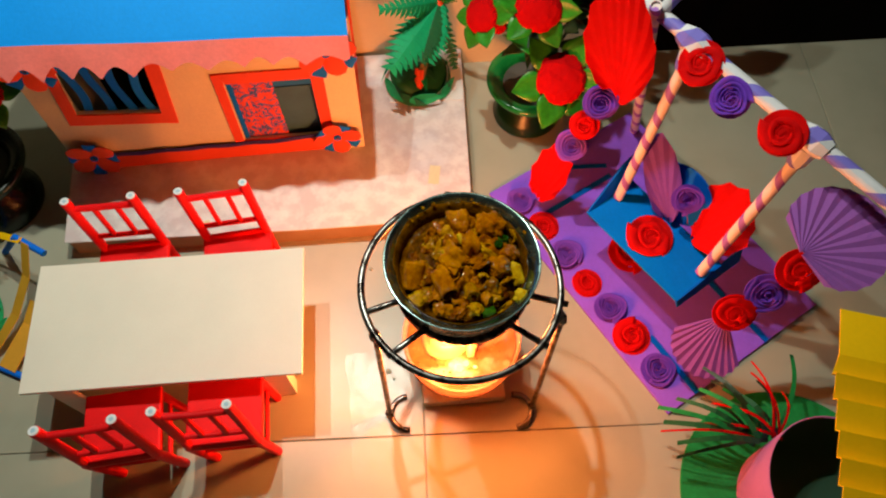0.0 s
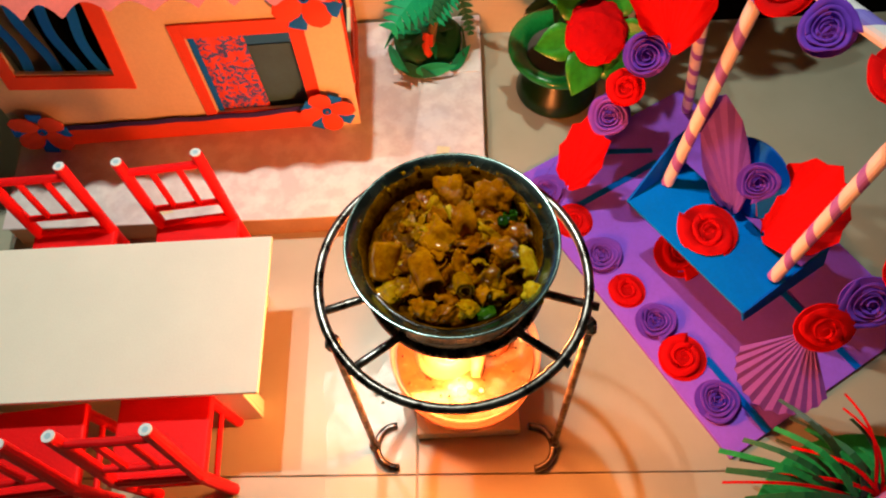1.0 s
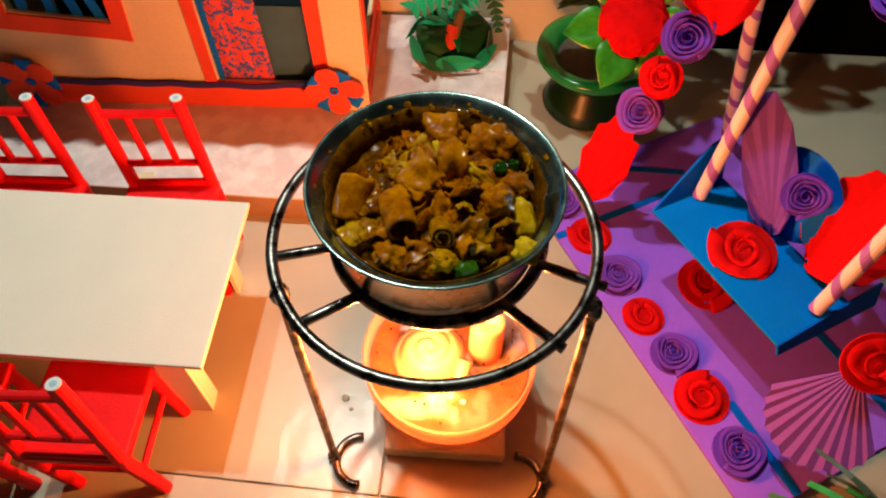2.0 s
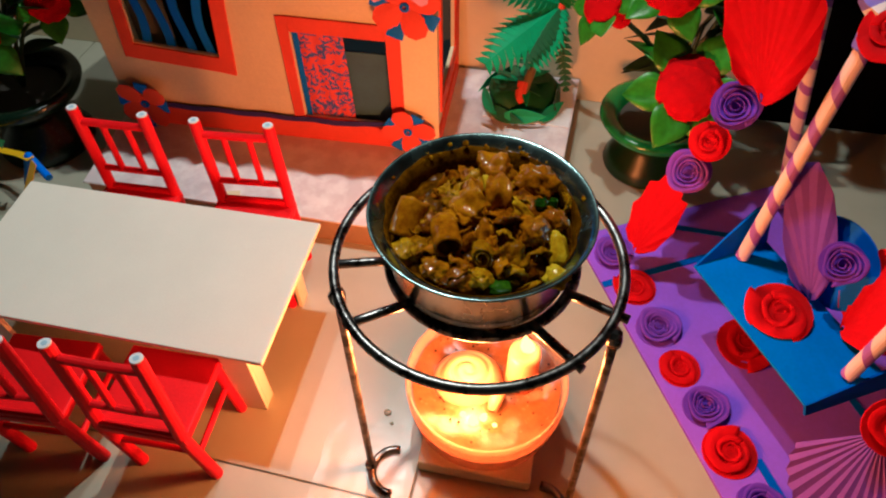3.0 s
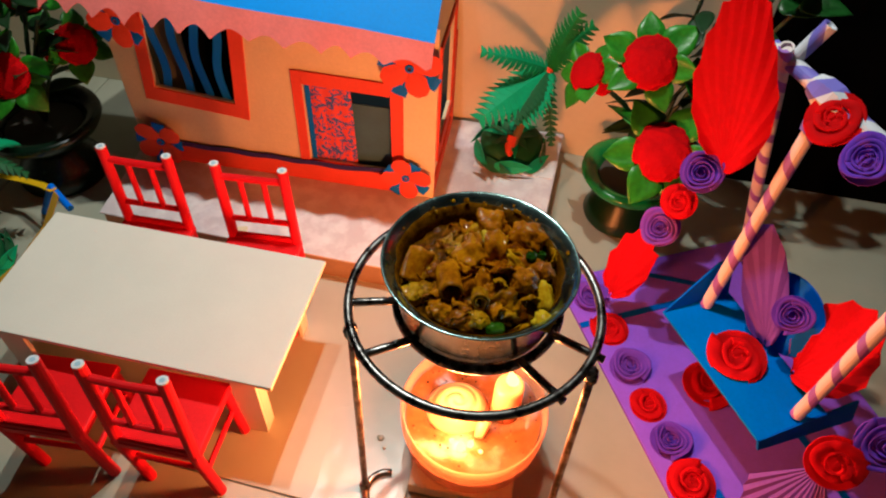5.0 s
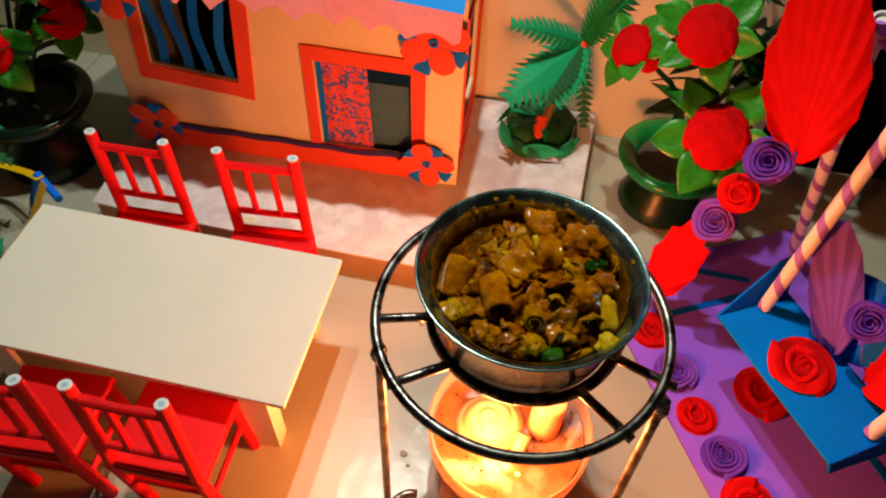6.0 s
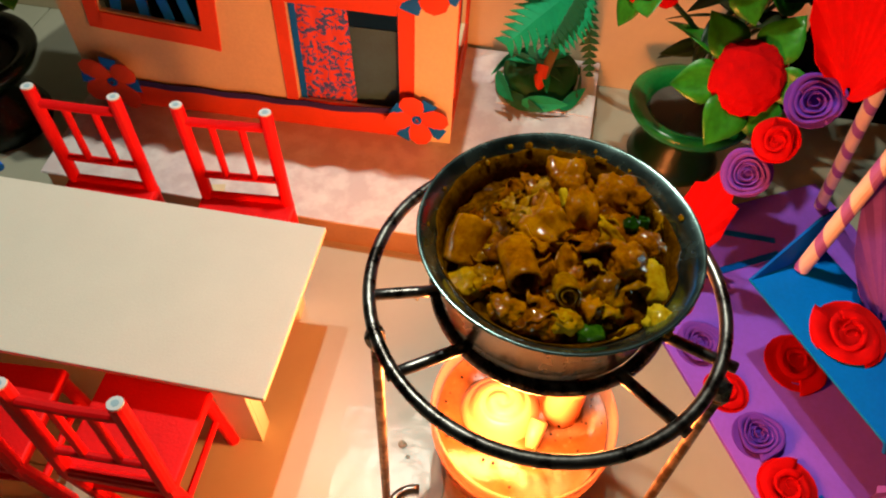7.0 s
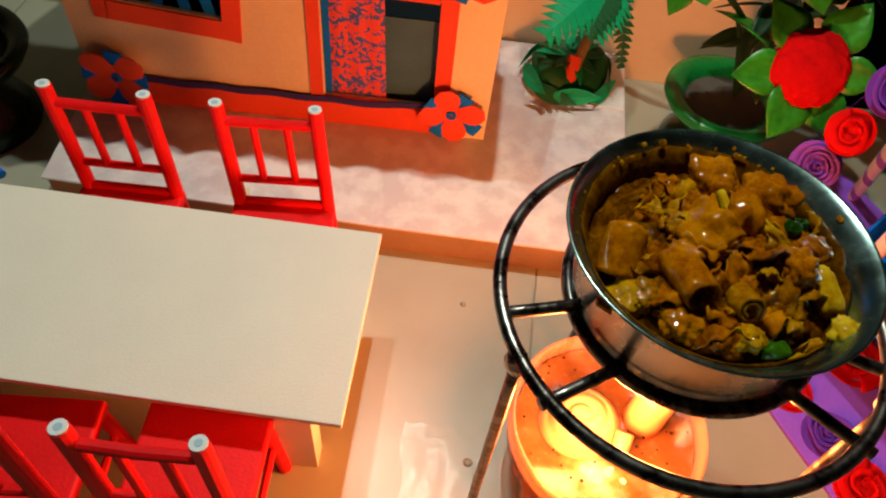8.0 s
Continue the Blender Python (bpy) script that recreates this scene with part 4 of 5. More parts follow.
morsel("potato_piece", 0.0325, -0.0262, 0.0120, ragged(0.0044, 8.3, 0.45), "curry_potato", (10, -18, 30), "yellow shred lying over the rim")
morsel("onion_slice", 0.0355, 0.0150, 0.0072, flap(0.0105, 0.0066, 0.0010, 0.0080, 9.3, 0.2), "curry_pale", (62, -30, 80), "thin yellow onion slice")
morsel("onion_slice", 0.0225, -0.0300, 0.0042, flap(0.0120, 0.0050, 0.0010, 0.0120, 2.9, 0.2), "curry_potato", (25, -10, 25), "thin yellow onion slice")
morsel("green_chilli", 0.0115, -0.0325, 0.0042, lump(0.0044, 0.0026, 0.0023, 1.3, 0.2), "curry_green", (0, 0, 10), "green chilli piece")
morsel("green_chilli", 0.0275, 0.0125, 0.0052, roll(0.0030, 0.0012, 0.0050, 2.3), "curry_green", (60, 15, 30), "green chilli ring")
morsel("green_chilli", 0.0235, 0.0085, 0.0052, lump(0.0026, 0.0026, 0.0024, 3.9, 0.2), "curry_green", (0, 0, 0), "green pea")

# ---- candle bowl under the stand ----
film = thing("plastic_film", (0, 0, 0), "crumpled clear plastic film on the floor", "plastic film")
bm = bmesh.new()
rows = []
for i in range(29):
    row = []
    for j in range(25):
        u, v = i / 28, j / 24
        x = -0.086 + 0.060 * u - 0.010 * v * u
        y = 0.120 + 0.135 * v
        x += 0.004 * noise.noise(Vector((v * 6, 3, 0))) * (1 - u)
        y += 0.008 * noise.noise(Vector((u * 5, 8, 0)))
        z = 0.0010 + 0.00045 * noise.noise(Vector((x * 120, y * 120, 0))) + 0.00014 * abs(noise.noise(Vector((x * 380, y * 380, 5))))
        z += 0.0022 * (1 - v) ** 1.5 * min(1, 4 * v + 0.5)          # its near edge stands up a little
        row.append(bm.verts.new((x, y, max(0.0004, z))))
    rows.append(row)
for A, B in zip(rows, rows[1:]):
    for j in range(24):
        bm.faces.new((A[j], B[j], B[j + 1], A[j + 1]))
part("film_sheet", bm, M["clear_film"], film, smooth=True)

for x, y, q in ((-0.0510, 0.2360, 0.0024), (-0.0585, 0.3340, 0.0018), (-0.0470, 0.2290, 0.0012)):
    drop = thing("wax_drop", (x, y, 0), "spilt drop of yellowish wax set on the floor", "wax drop", "wax drops on the floor")
    bm = lathe([(0, 0.0002), (q, 0.0002), (q * 1.02, 0.0005), (q * 0.7, 0.0011), (0, 0.0013)], 18)
    for v in bm.verts:
        v.co *= 1 + 0.3 * noise.noise(v.co * 300 + Vector((x * 90, 0, 0)))
        v.co.z = max(0.0002, v.co.z)
    part("drop_body", bm, M["drop_wax"], drop, smooth=True)

block = thing("wood_block", (0.0104, 0.2347, 0), "pale square wooden block under the bowl", "block", turn=-2)
part("block_body", boxed(-0.034, 0.034, -0.034, 0.034, 0, 0.012, 0.0012), M["block_wood"], block)
bowl = thing("candle_bowl", (0.0105, 0.242, 0.012), "round translucent bowl glowing with burning wax", "bowl")
part("bowl_body", lathe([(0, 0), (0.034, 0), (0.0400, 0.003), (0.0445, 0.013), (0.0462, 0.024), (0.0452, 0.0268), (0.0452, 0.0285), (0.0470, 0.0305), (0.0474, 0.043), (0.0466, 0.0445), (0.0452, 0.0435), (0.0445, 0.034), (0.0430, 0.028), (0, 0.026)], 72), M["bowl_glass"], bowl, smooth=True)
bm = bmesh.new()
rows = []
for i in range(1, 13):
    r = 0.0436 * i / 12
    rows.append([bm.verts.new((r * math.cos(w), r * math.sin(w), 0.0300 + 0.003 * noise.noise(Vector((r * math.cos(w) * 70, r * math.sin(w) * 70, 2))) + 0.004 * (i / 12) ** 4)) for w in (2 * math.pi * j / 48 for j in range(48))])
bm.faces.new(rows[0])
for A, B in zip(rows, rows[1:]):
    for j in range(48):
        bm.faces.new((A[j], A[(j + 1) % 48], B[(j + 1) % 48], B[j]))
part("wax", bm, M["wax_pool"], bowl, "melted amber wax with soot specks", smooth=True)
specks = bmesh.new()
for k in range(60):
    r, w = 0.041 * math.sqrt(random.uniform(0.15, 1)), random.uniform(0, 6.283)
    s = random.uniform(0.0003, 0.0009)
    lathe([(0, 0), (s, 0.0001), (s * 0.7, 0.0004), (0, 0.0005)], 6, specks, (r * math.cos(w), r * math.sin(w)))
    for v in list(specks.verts)[-14:]:
        v.co.z += 0.0328 + 0.004 * (r / 0.0436) ** 4
part("soot", specks, M["near_black"], bowl, "black soot specks")
candle = thing("candle", (0.0305, 0.250, 0.0415), "short white candle burning in the bowl", "candle")
part("stick", lathe([(0, 0), (0.0098, 0), (0.0095, 0.012), (0.0092, 0.030), (0.0088, 0.034), (0.006, 0.0345), (0.003, 0.033), (0, 0.0328)], 28), M["candle_wax"], candle, smooth=True)
part("wick", tube([(0, 0, 0.033), (0.0004, 0, 0.038)], 0.0006, 6), M["black_iron"], candle)


def flame_bm(r, h, seed):
    bm = lathe([(0, 0), (r * 0.7, h * 0.08), (r, h * 0.25), (r * 0.85, h * 0.45), (r * 0.5, h * 0.7), (r * 0.2, h * 0.9), (0, h)], 14)
    for v in bm.verts:
        v.co.x += 0.25 * r * math.sin(v.co.z / h * 4 + seed)
        v.co.y += 0.2 * r * math.cos(v.co.z / h * 3 + seed)
    return bm


f = part("flame", flame_bm(0.0042, 0.017, 1), M["flame"], candle, "yellow flame", smooth=True)
f.visible_shadow = False
f.location = (0, 0, 0.035)
swirl = thing("wax_swirl", (-0.001, 0.246, 0.0415), "coiled pale wax candle melting in the bowl", "candle")
bm = bmesh.new()
rows = []
for i in range(1, 21):
    u = i / 20
    row = []
    for j in range(64):
        w = 2 * math.pi * j / 64
        turn = (u * 2.6 - w / (2 * math.pi)) % 1.0
        groove = math.exp(-((turn - 0.5) / 0.16) ** 2) * min(1, 3 * (1 - u)) * min(1, 4 * u)
        r = 0.0205 * u * (1 + 0.05 * math.sin(2 * w + 1))
        row.append(bm.verts.new((r * math.cos(w), r * math.sin(w), 0.0125 * (1 - u ** 3.2) - 0.0018 * groove)))
    rows.append(row)
bm.faces.new(rows[0])
for A, B in zip(rows, rows[1:]):
    for j in range(64):
        bm.faces.new((A[j], A[(j + 1) % 64], B[(j + 1) % 64], B[j]))
bm.faces.new(rows[-1][::-1])
part("coil", bm, M["candle_wax"], swirl, smooth=True)
stub = thing("candle_stub", (0.017, 0.232, 0.0410), "fallen stub of white candle in melted wax", "candle")
part("stub_body", tube([(-0.001, -0.006, 0.004), (0.000, 0.0, 0.005), (0.002, 0.007, 0.010)], 0.0042, 12, radii=[0.0028, 0.0042, 0.0046]), M["candle_wax"], stub, smooth=True)
fire = thing("wax_fire", (0.008, 0.221, 0.0405), "low yellow flames on the burning wax", "flame")
for k, (x, y, r, h) in enumerate(((-0.009, 0.001, 0.0022, 0.007), (-0.002, -0.002, 0.0030, 0.010), (0.004, 0.001, 0.0024, 0.008), (0.010, -0.003, 0.0018, 0.006))):
    f = part("flame", flame_bm(r, h, k * 1.9), M["flame"], fire, "yellow flame", smooth=True)
    f.visible_shadow = False
    f.location = (x, y, 0.0)


# ---- paper flowers and fans ----
def aim(place, normal, spin=0.0):
    """Puts a thing's own z along normal."""
    q = Vector(normal).normalized().to_track_quat("Z", "Y").to_matrix().to_4x4()
    return Matrix.Translation(place) @ q @ pose(0, 0, 0, 0, 0, spin)


def plane_at(place, grow, normal):
    """Puts a fan's own y along grow and its own z as near to normal as can be."""
    y = Vector(grow).normalized()
    z = Vector(normal)
    z = (z - y * z.dot(y)).normalized()
    x = y.cross(z)
    m = Matrix((x, y, z)).transposed().to_4x4()
    return Matrix.Translation(place) @ m


def roll_bm(R, turns, a, b, rim, height, lobes, seed, red):
    """The stretch a to b of a spiral strip rolled up from the outside in, its top edge flared and wavy."""
    bm = bmesh.new()
    rows = []
    n = int(38 * turns * (b - a)) + 2
    for i in range(n + 1):
        u = a + (b - a) * i / n
        w = 2 * math.pi * turns * u + seed
        e = Vector((math.cos(w), math.sin(w), 0))
        r1 = R * (1 - 0.90 * u ** (0.80 if red else 0.92))
        r1 *= 1 + (0.07 * math.sin(lobes * w * 0.77 + seed) + 0.10 * noise.noise(e * 1.3 + Vector((0, 0, seed + u * 3)))) * (1 - 0.6 * u)
        r0 = max(0.0008, r1 * ((0.50 if red else 0.62) + 0.30 * u))
        z1 = rim + height * u ** 0.7 + 0.0009 * noise.noise(e * 1.7 + Vector((0, 0, seed + u * 5)))
        z0 = max(0.0006, z1 - (0.0011 if red else 0.0030))
        curl = (0.0011 if red else 0.0005) * (1 - u)
        row = []
        for v in (0.0, 0.3, 0.6, 0.82, 0.94, 1.0):
            r = r0 + (r1 - r0) * v ** 1.35
            z = z0 + (z1 - z0) * math.sin(v * math.pi / 2) - curl * max(0.0, v - 0.7) / 0.3
            row.append(bm.verts.new((r * e.x, r * e.y, max(0.0003, z))))
        rows.append(row)
    for A, B in zip(rows, rows[1:]):
        for k in range(5):
            bm.faces.new((A[k], B[k], B[k + 1], A[k + 1]))
    return bm


random.seed(21)
ROSES = {}


def rose(colour, place, normal, R, spin, where):
    key = (colour, spin % 3)
    if key not in ROSES:
        ob = thing("paper_rose", (0, 0, 0), "", "paper rose", "paper roses on the swing")
        sd = spin % 3 * 2.1
        red = "red" in colour
        turns, rim, tall, lobes = (2.6, 0.0026, 0.0034, 3) if red else (4.4, 0.0050, 0.0030, 4)
        for name, a, b in (("outer_petals", 0.0, 0.36), ("inner_petals", 0.36, 0.72), ("heart", 0.72, 1.0)):
            part(name, roll_bm(0.015, turns, a, b, rim, tall, lobes, sd, red), M[colour], ob, "tight spiral heart" if name == "heart" else "", smooth=True, thick=0.0003)
        part("backing", lathe([(0, 0), (0.0110, 0.0), (0.0142, 0.0010), (0.0140, 0.0016), (0.0100, 0.0008), (0, 0.0008)], 20), M[colour], ob)
        ROSES[key] = ob
        got = ob
        k = R / 0.015
        ob.matrix_basis = aim(place, normal, spin * 37) @ Matrix.Diagonal((k, k, k, 1))
    else:
        k = R / 0.015
        src = ROSES[key]
        got = copy_thing(src, Matrix())
        got.matrix_basis = aim(place, normal, spin * 37) @ Matrix.Diagonal((k, k, k, 1))
    word = "red" if "red" in colour else "purple" if colour == "purple_paper" else "violet"
    return tagged(got, f"{word} rolled paper rose {where}")


def fan_bm(r, spread, pleats, depth, notch=0.0, inner=0.03, shell=0.0):
    """Pleats that spread from the origin towards +y."""
    bm = bmesh.new()
    rows = []
    n = pleats * 2
    for i in range(n + 1):
        a = radians(-spread / 2 + spread * i / n)
        s = 1 if i % 2 else -1
        row = []
        for u in (inner, 0.25, 0.5, 0.75, 1.0):
            rr = r * u * (1 - (notch if i % 2 else 0) * (u > 0.9)) * (1 - shell * abs(2 * i / n - 1) ** 1.7)
            row.append(bm.verts.new((rr * math.sin(a), rr * math.cos(a), s * depth * (0.15 + 0.85 * u))))
        rows.append(row)
    for A, B in zip(rows, rows[1:]):
        for j in range(4):
            bm.faces.new((A[j], B[j], B[j + 1], A[j + 1]))
    return bm


def leaf_fan_bm(w, h, pleats, depth, ripple=0.03, taper=0.0):
    """A leaf-shaped pleated sheet whose folds spread from its foot at the origin towards +y."""
    bm = bmesh.new()
    n = pleats * 2
    rows = []
    for i in range(n + 1):
        u = -1 + 2 * i / n
        s = 1 if i % 2 else -1
        a = math.atan(w / h * math.tan(radians(76) * u))
        reach = (4 * math.cos(a) / h) / ((2 * math.sin(a) / w) ** 2 + (2 * math.cos(a) / h) ** 2)
        reach *= 1 + ripple * s + 0.05 * noise.noise(Vector((u * 5, w * 90, h * 70)))
        row = []
        for k in range(9):
            v = 0.05 + 0.95 * k / 8
            r = reach * v
            row.append(bm.verts.new((r * math.sin(a) * (1 - taper * max(0.0, r * math.cos(a) / h - 0.4)), r * math.cos(a), s * depth * (0.25 + 0.75 * v) + 0.05 * h * math.sin(v * 3) * u)))
        rows.append(row)
    for A, B in zip(rows, rows[1:]):
        for j in range(8):
            bm.faces.new((A[j], B[j], B[j + 1], A[j + 1]))
    return bm


def pleat_bm(faces, t=0.0004):
    """One fold of paper, given its thickness."""
    out = bmesh.new()
    top, low, sides = {}, {}, {}
    for f in faces:
        for v in f.verts:
            if v not in top:
                top[v] = out.verts.new(v.co + v.normal * t / 2)
                low[v] = out.verts.new(v.co - v.normal * t / 2)
        out.faces.new([top[v] for v in f.verts])
        out.faces.new([low[v] for v in reversed(f.verts)])
        for e in f.edges:
            sides[e] = sides.get(e, 0) + 1
    for e, n in sides.items():
        if n == 1:
            a, b = e.verts
            out.faces.new((top[a], top[b], low[b], low[a]))
    return out


def fan(bm, colour, m, label):
    ob = thing("paper_fan", (0, 0, 0), label, "paper fan", "paper fans on the swing")
    ob.matrix_basis = m
    bm.normal_update()
    bm.faces.ensure_lookup_table()
    down = 8 if len(bm.verts) % 9 == 0 and len(bm.faces) % 8 == 0 and len(bm.verts) // 9 == len(bm.faces) // 8 + 1 else 4
    for k in range(0, len(bm.faces), 2 * down):
        part("pleat", pleat_bm(bm.faces[k:k + 2 * down]), M[colour], ob)
    bm.free()
    return ob


# ---- purple ground sheet and swing ----
sheet = thing("purple_sheet", (0.1771, 0.1716, 0), "purple card sheet with blue strips under the swing", "card sheet", turn=26.8)
part("sheet_body", boxed(0, 0.179, 0, 0.257, 0.0002, 0.0030, 0.0005), M["mat_purple"], sheet)
for x0, x1, y0, y1, tw in ((0.000, 0.112, 0.206, 0.211, 0), (0.030, 0.035, -0.0002, 0.060, 0), (0.110, 0.115, 0.0, 0.18, 2), (0.060, 0.120, 0.232, 0.2365, -30)):
    b = part("strip", boxed(x0 - (x0 + x1) / 2, x1 - (x0 + x1) / 2, y0 - (y0 + y1) / 2, y1 - (y0 + y1) / 2, 0, 0.0006), M["blue_card"], sheet, "bright blue paper strip")
    b.matrix_basis = pose((x0 + x1) / 2, (y0 + y1) / 2, 0.0031, 0, 0, tw)

swing = thing("toy_swing", (0, 0, 0), "paper swing with blue seat hung from striped rods", "toy swing")


def rod(name, a, b, r, mat, label="", parent=None):
    a, b = Vector(a), Vector(b)
    d = b - a
    bm = lathe([(r * 0.7, 0.0004), (r, 0), (r, d.length), (r * 0.72, d.length), (r * 0.72, d.length - 0.002), (0, d.length - 0.002)], 16)
    bm.faces.new([v for v in bm.verts if abs(v.co.z - 0.0004) < 1e-6])
    ob = part(name, bm, M[mat], parent or swing, label)
    ob.matrix_basis = aim(a, d)
    return ob


BEAM0, BEAM1 = Vector((0.1469, 0.3977, 0.2407)), Vector((0.2694, 0.2206, 0.2253))
J1, J2 = BEAM0.lerp(BEAM1, 0.215), BEAM0.lerp(BEAM1, 0.665)
rod("beam", BEAM0, BEAM1, 0.0047, "rod_beam", "white rod with blue spiral stripe")
rod("hanger", (0.1609, 0.3472, 0.0654), J1 + Vector((0, 0, -0.003)), 0.0042, "rod_upright", "peach rod with purple spiral stripe")
rod("hanger", (0.2112, 0.2693, 0.0652), J2 + Vector((0, 0, -0.003)), 0.0042, "rod_upright", "peach rod with purple spiral stripe")
rod("upright", (0.2208, 0.4596, 0.001), (0.1486, 0.3823, 0.2504), 0.0042, "rod_upright", "peach rod with purple spiral stripe")
rod("garland_thread", (0.090, 0.402, 0.003), (0.1575, 0.3869, 0.2435), 0.00012, "pink_purple_paper", "thin violet thread")
rod("stub_rod", (0.1532, 0.3860, 0.2329), (0.1665, 0.3853, 0.2645), 0.0042, "rod_beam", "white rod with blue spiral stripe")
rod("garland_thread", (0.200, 0.2157, 0.003), (0.2685, 0.2278, 0.2250), 0.00012, "pink_purple_paper", "thin violet thread")
for j, foot in ((J1, Vector((0.1609, 0.3472, 0.0654))), (J2, Vector((0.2112, 0.2693, 0.0652)))):
    d = (BEAM1 - BEAM0).normalized()
    bm = lathe([(0.0046, -0.0125), (0.0064, -0.0120), (0.0088, -0.005), (0.0092, 0.003), (0.0066, 0.0105), (0.0046, 0.0110)], 7)
    b = part("joint_wrap", bm, M["rod_beam"], swing, "folded striped paper wrapped round the joint")
    b.matrix_basis = aim(j, d, 25)
    bm = lathe([(0.0040, 0.0), (0.0062, 0.0006), (0.0070, 0.008), (0.0076, 0.017), (0.0040, 0.0185)], 8)
    b = part("joint_collar", bm, M["rod_beam"], swing, "striped paper collar at the rod's top")
    b.matrix_basis = aim(j + (foot - j).normalized() * 0.0225, j - foot)
# seat: a tray with turned-up ends
S = [Vector((0.1308, 0.3364, 0.0626)), Vector((0.1851, 0.2471, 0.0626)), Vector((0.2325, 0.2751, 0.0614)), Vector((0.1772, 0.3634, 0.0639))]


def sheet_quad(c, t=0.0016):
    bm = bmesh.new()
    nrm = (c[1] - c[0]).cross(c[3 if len(c) > 3 else 2] - c[0]).normalized() * t
    A = [bm.verts.new(v) for v in c]
    B = [bm.verts.new(v + nrm) for v in c]
    bm.faces.new(A), bm.faces.new(B[::-1])
    n = len(A)
    for i in range(n):
        bm.faces.new((A[i], B[i], B[(i + 1) % n], A[(i + 1) % n]))
    return bm


seat = part("seat", sheet_quad(S), M["blue_card_lit"], swing, "bright blue card seat")
part("end_flap", sheet_quad([S[0] + Vector((0, 0, 0.001)), S[3] + Vector((0, 0, 0.001)), S[3] + Vector((-0.004, 0.008, 0.030)), Vector((0.1614, 0.3622, 0.0944))]), M["blue_card"], swing, "turned-up blue end flap")
part("end_flap", sheet_quad([S[1] + Vector((0.0002, -0.0006, 0.0014)), S[1].lerp(S[2], 1.42) + Vector((0.0002, -0.0006, 0.0060)), S[1].lerp(S[2], 1.40) + Vector((0.003, -0.005, -0.010)), S[1] + Vector((0.002, -0.003, -0.005))]), M["blue_card"], swing, "turned-down blue end flap")
# round back plate of the seat
mid = (S[2] + S[3]) / 2
along = (S[2] - S[3]).normalized()
up = Vector((0.18, 0.10, 0.98)).normalized()
bm = lathe([(0, 0), (0.0285, 0), (0.029, 0.0008), (0.0285, 0.0016), (0, 0.0016)], 40)
bk = part("back_plate", bm, M["blue_card"], swing, "round dark blue back plate")
bk.matrix_basis = plane_at(mid + up * 0.026 + along * -0.010, up, up.cross(along))

# roses along the sheet's edge, on the frame and on the seat
NUP = (0, -0.1, 1)
for k, (c, x, y, R) in enumerate((("purple_paper", 0.0901, 0.3866, 0.0150), ("red_paper", 0.1060, 0.3585, 0.0160), ("purple_paper", 0.1212, 0.3255, 0.0160), ("red_paper", 0.1349, 0.2959, 0.0144),
                                  ("violet_paper", 0.1492, 0.2698, 0.0148), ("red_paper", 0.1622, 0.2415, 0.0178), ("violet_paper", 0.1770, 0.2095, 0.0153))):
    rose(c, (x, y, 0.0032), NUP, R, k, "lying along the edge of the sheet")
rose("red_paper", (0.1798, 0.3218, 0.0032), NUP, 0.0205, 4, "lying under the swing seat")
FRONT = (-0.25, -0.75, 0.60)
rose("violet_paper", (0.1318, 0.3795, 0.1576), FRONT, 0.0145, 2, "on the garland thread")
rose("red_paper", (0.1257, 0.3807, 0.1283), FRONT, 0.0130, 3, "on the garland thread")
rose("purple_paper", (0.1201, 0.3807, 0.1024), FRONT, 0.0148, 5, "on the garland thread")
LEFT = (-0.55, -0.50, 0.66)
rose("red_paper", (0.1745, 0.3453, 0.2336), LEFT, 0.0158, 6, "on the beam")
rose("violet_paper", (0.1861, 0.3169, 0.2314), LEFT, 0.0138, 7, "on the beam")
rose("red_paper", (0.2093, 0.2861, 0.2325), LEFT, 0.0155, 8, "on the beam")
rose("red_paper", (0.1774, 0.3050, 0.0661), (-0.1, -0.25, 1), 0.0205, 1, "lying on the swing seat")
rose("violet_paper", (0.2000, 0.3176, 0.1046), FRONT, 0.0130, 4, "on the back plate of the seat")
rose("red_paper", (0.2075, 0.2186, 0.1045), FRONT, 0.0165, 9, "on the front garland thread")
rose("violet_paper", (0.2288, 0.2268, 0.1178), FRONT, 0.0160, 10, "on the front garland thread")
rose("red_paper", (0.2430, 0.2307, 0.1446), FRONT, 0.0178, 11, "on the front garland thread")

fan(leaf_fan_bm(0.053, 0.124, 13, 0.0006, 0.035, 0.75), "red_paper", plane_at((0.1409, 0.3714, 0.1678), (-0.20, 0.08, 0.97), (-0.55, -0.75, 0.30)), "large red pleated paper leaf at the frame's top")
fan(leaf_fan_bm(0.034, 0.066, 8, 0.0007, 0.06), "red_paper", plane_at((0.1016, 0.3766, 0.0228), (0.25, 0.25, 0.93), (-0.45, -0.70, 0.55)), "small red pleated paper leaf on the garland thread")
fan(leaf_fan_bm(0.029, 0.086, 8, 0.0005, 0.02), "pink_purple_paper", plane_at((0.1968, 0.3170, 0.0682), (-0.26, 0.48, 0.86), (-0.40, -0.80, 0.45)), "tall purple pleated paper leaf behind the seat")
fan(leaf_fan_bm(0.056, 0.076, 10, 0.0006), "red_paper", plane_at((0.2126, 0.3007, 0.0645), (0.27, -0.10, 0.95), (-0.90, -0.34, 0.25)), "red pleated paper leaf standing on the seat")
fan(fan_bm(0.070, 74, 11, 0.0008, 0.05, shell=0.35), "pink_purple_paper", plane_at((0.2071, 0.2212, 0.0935), (-0.22, -0.36, -0.90), (-0.50, -0.40, 0.75)), "purple pleated paper fan hanging at the frame's foot")
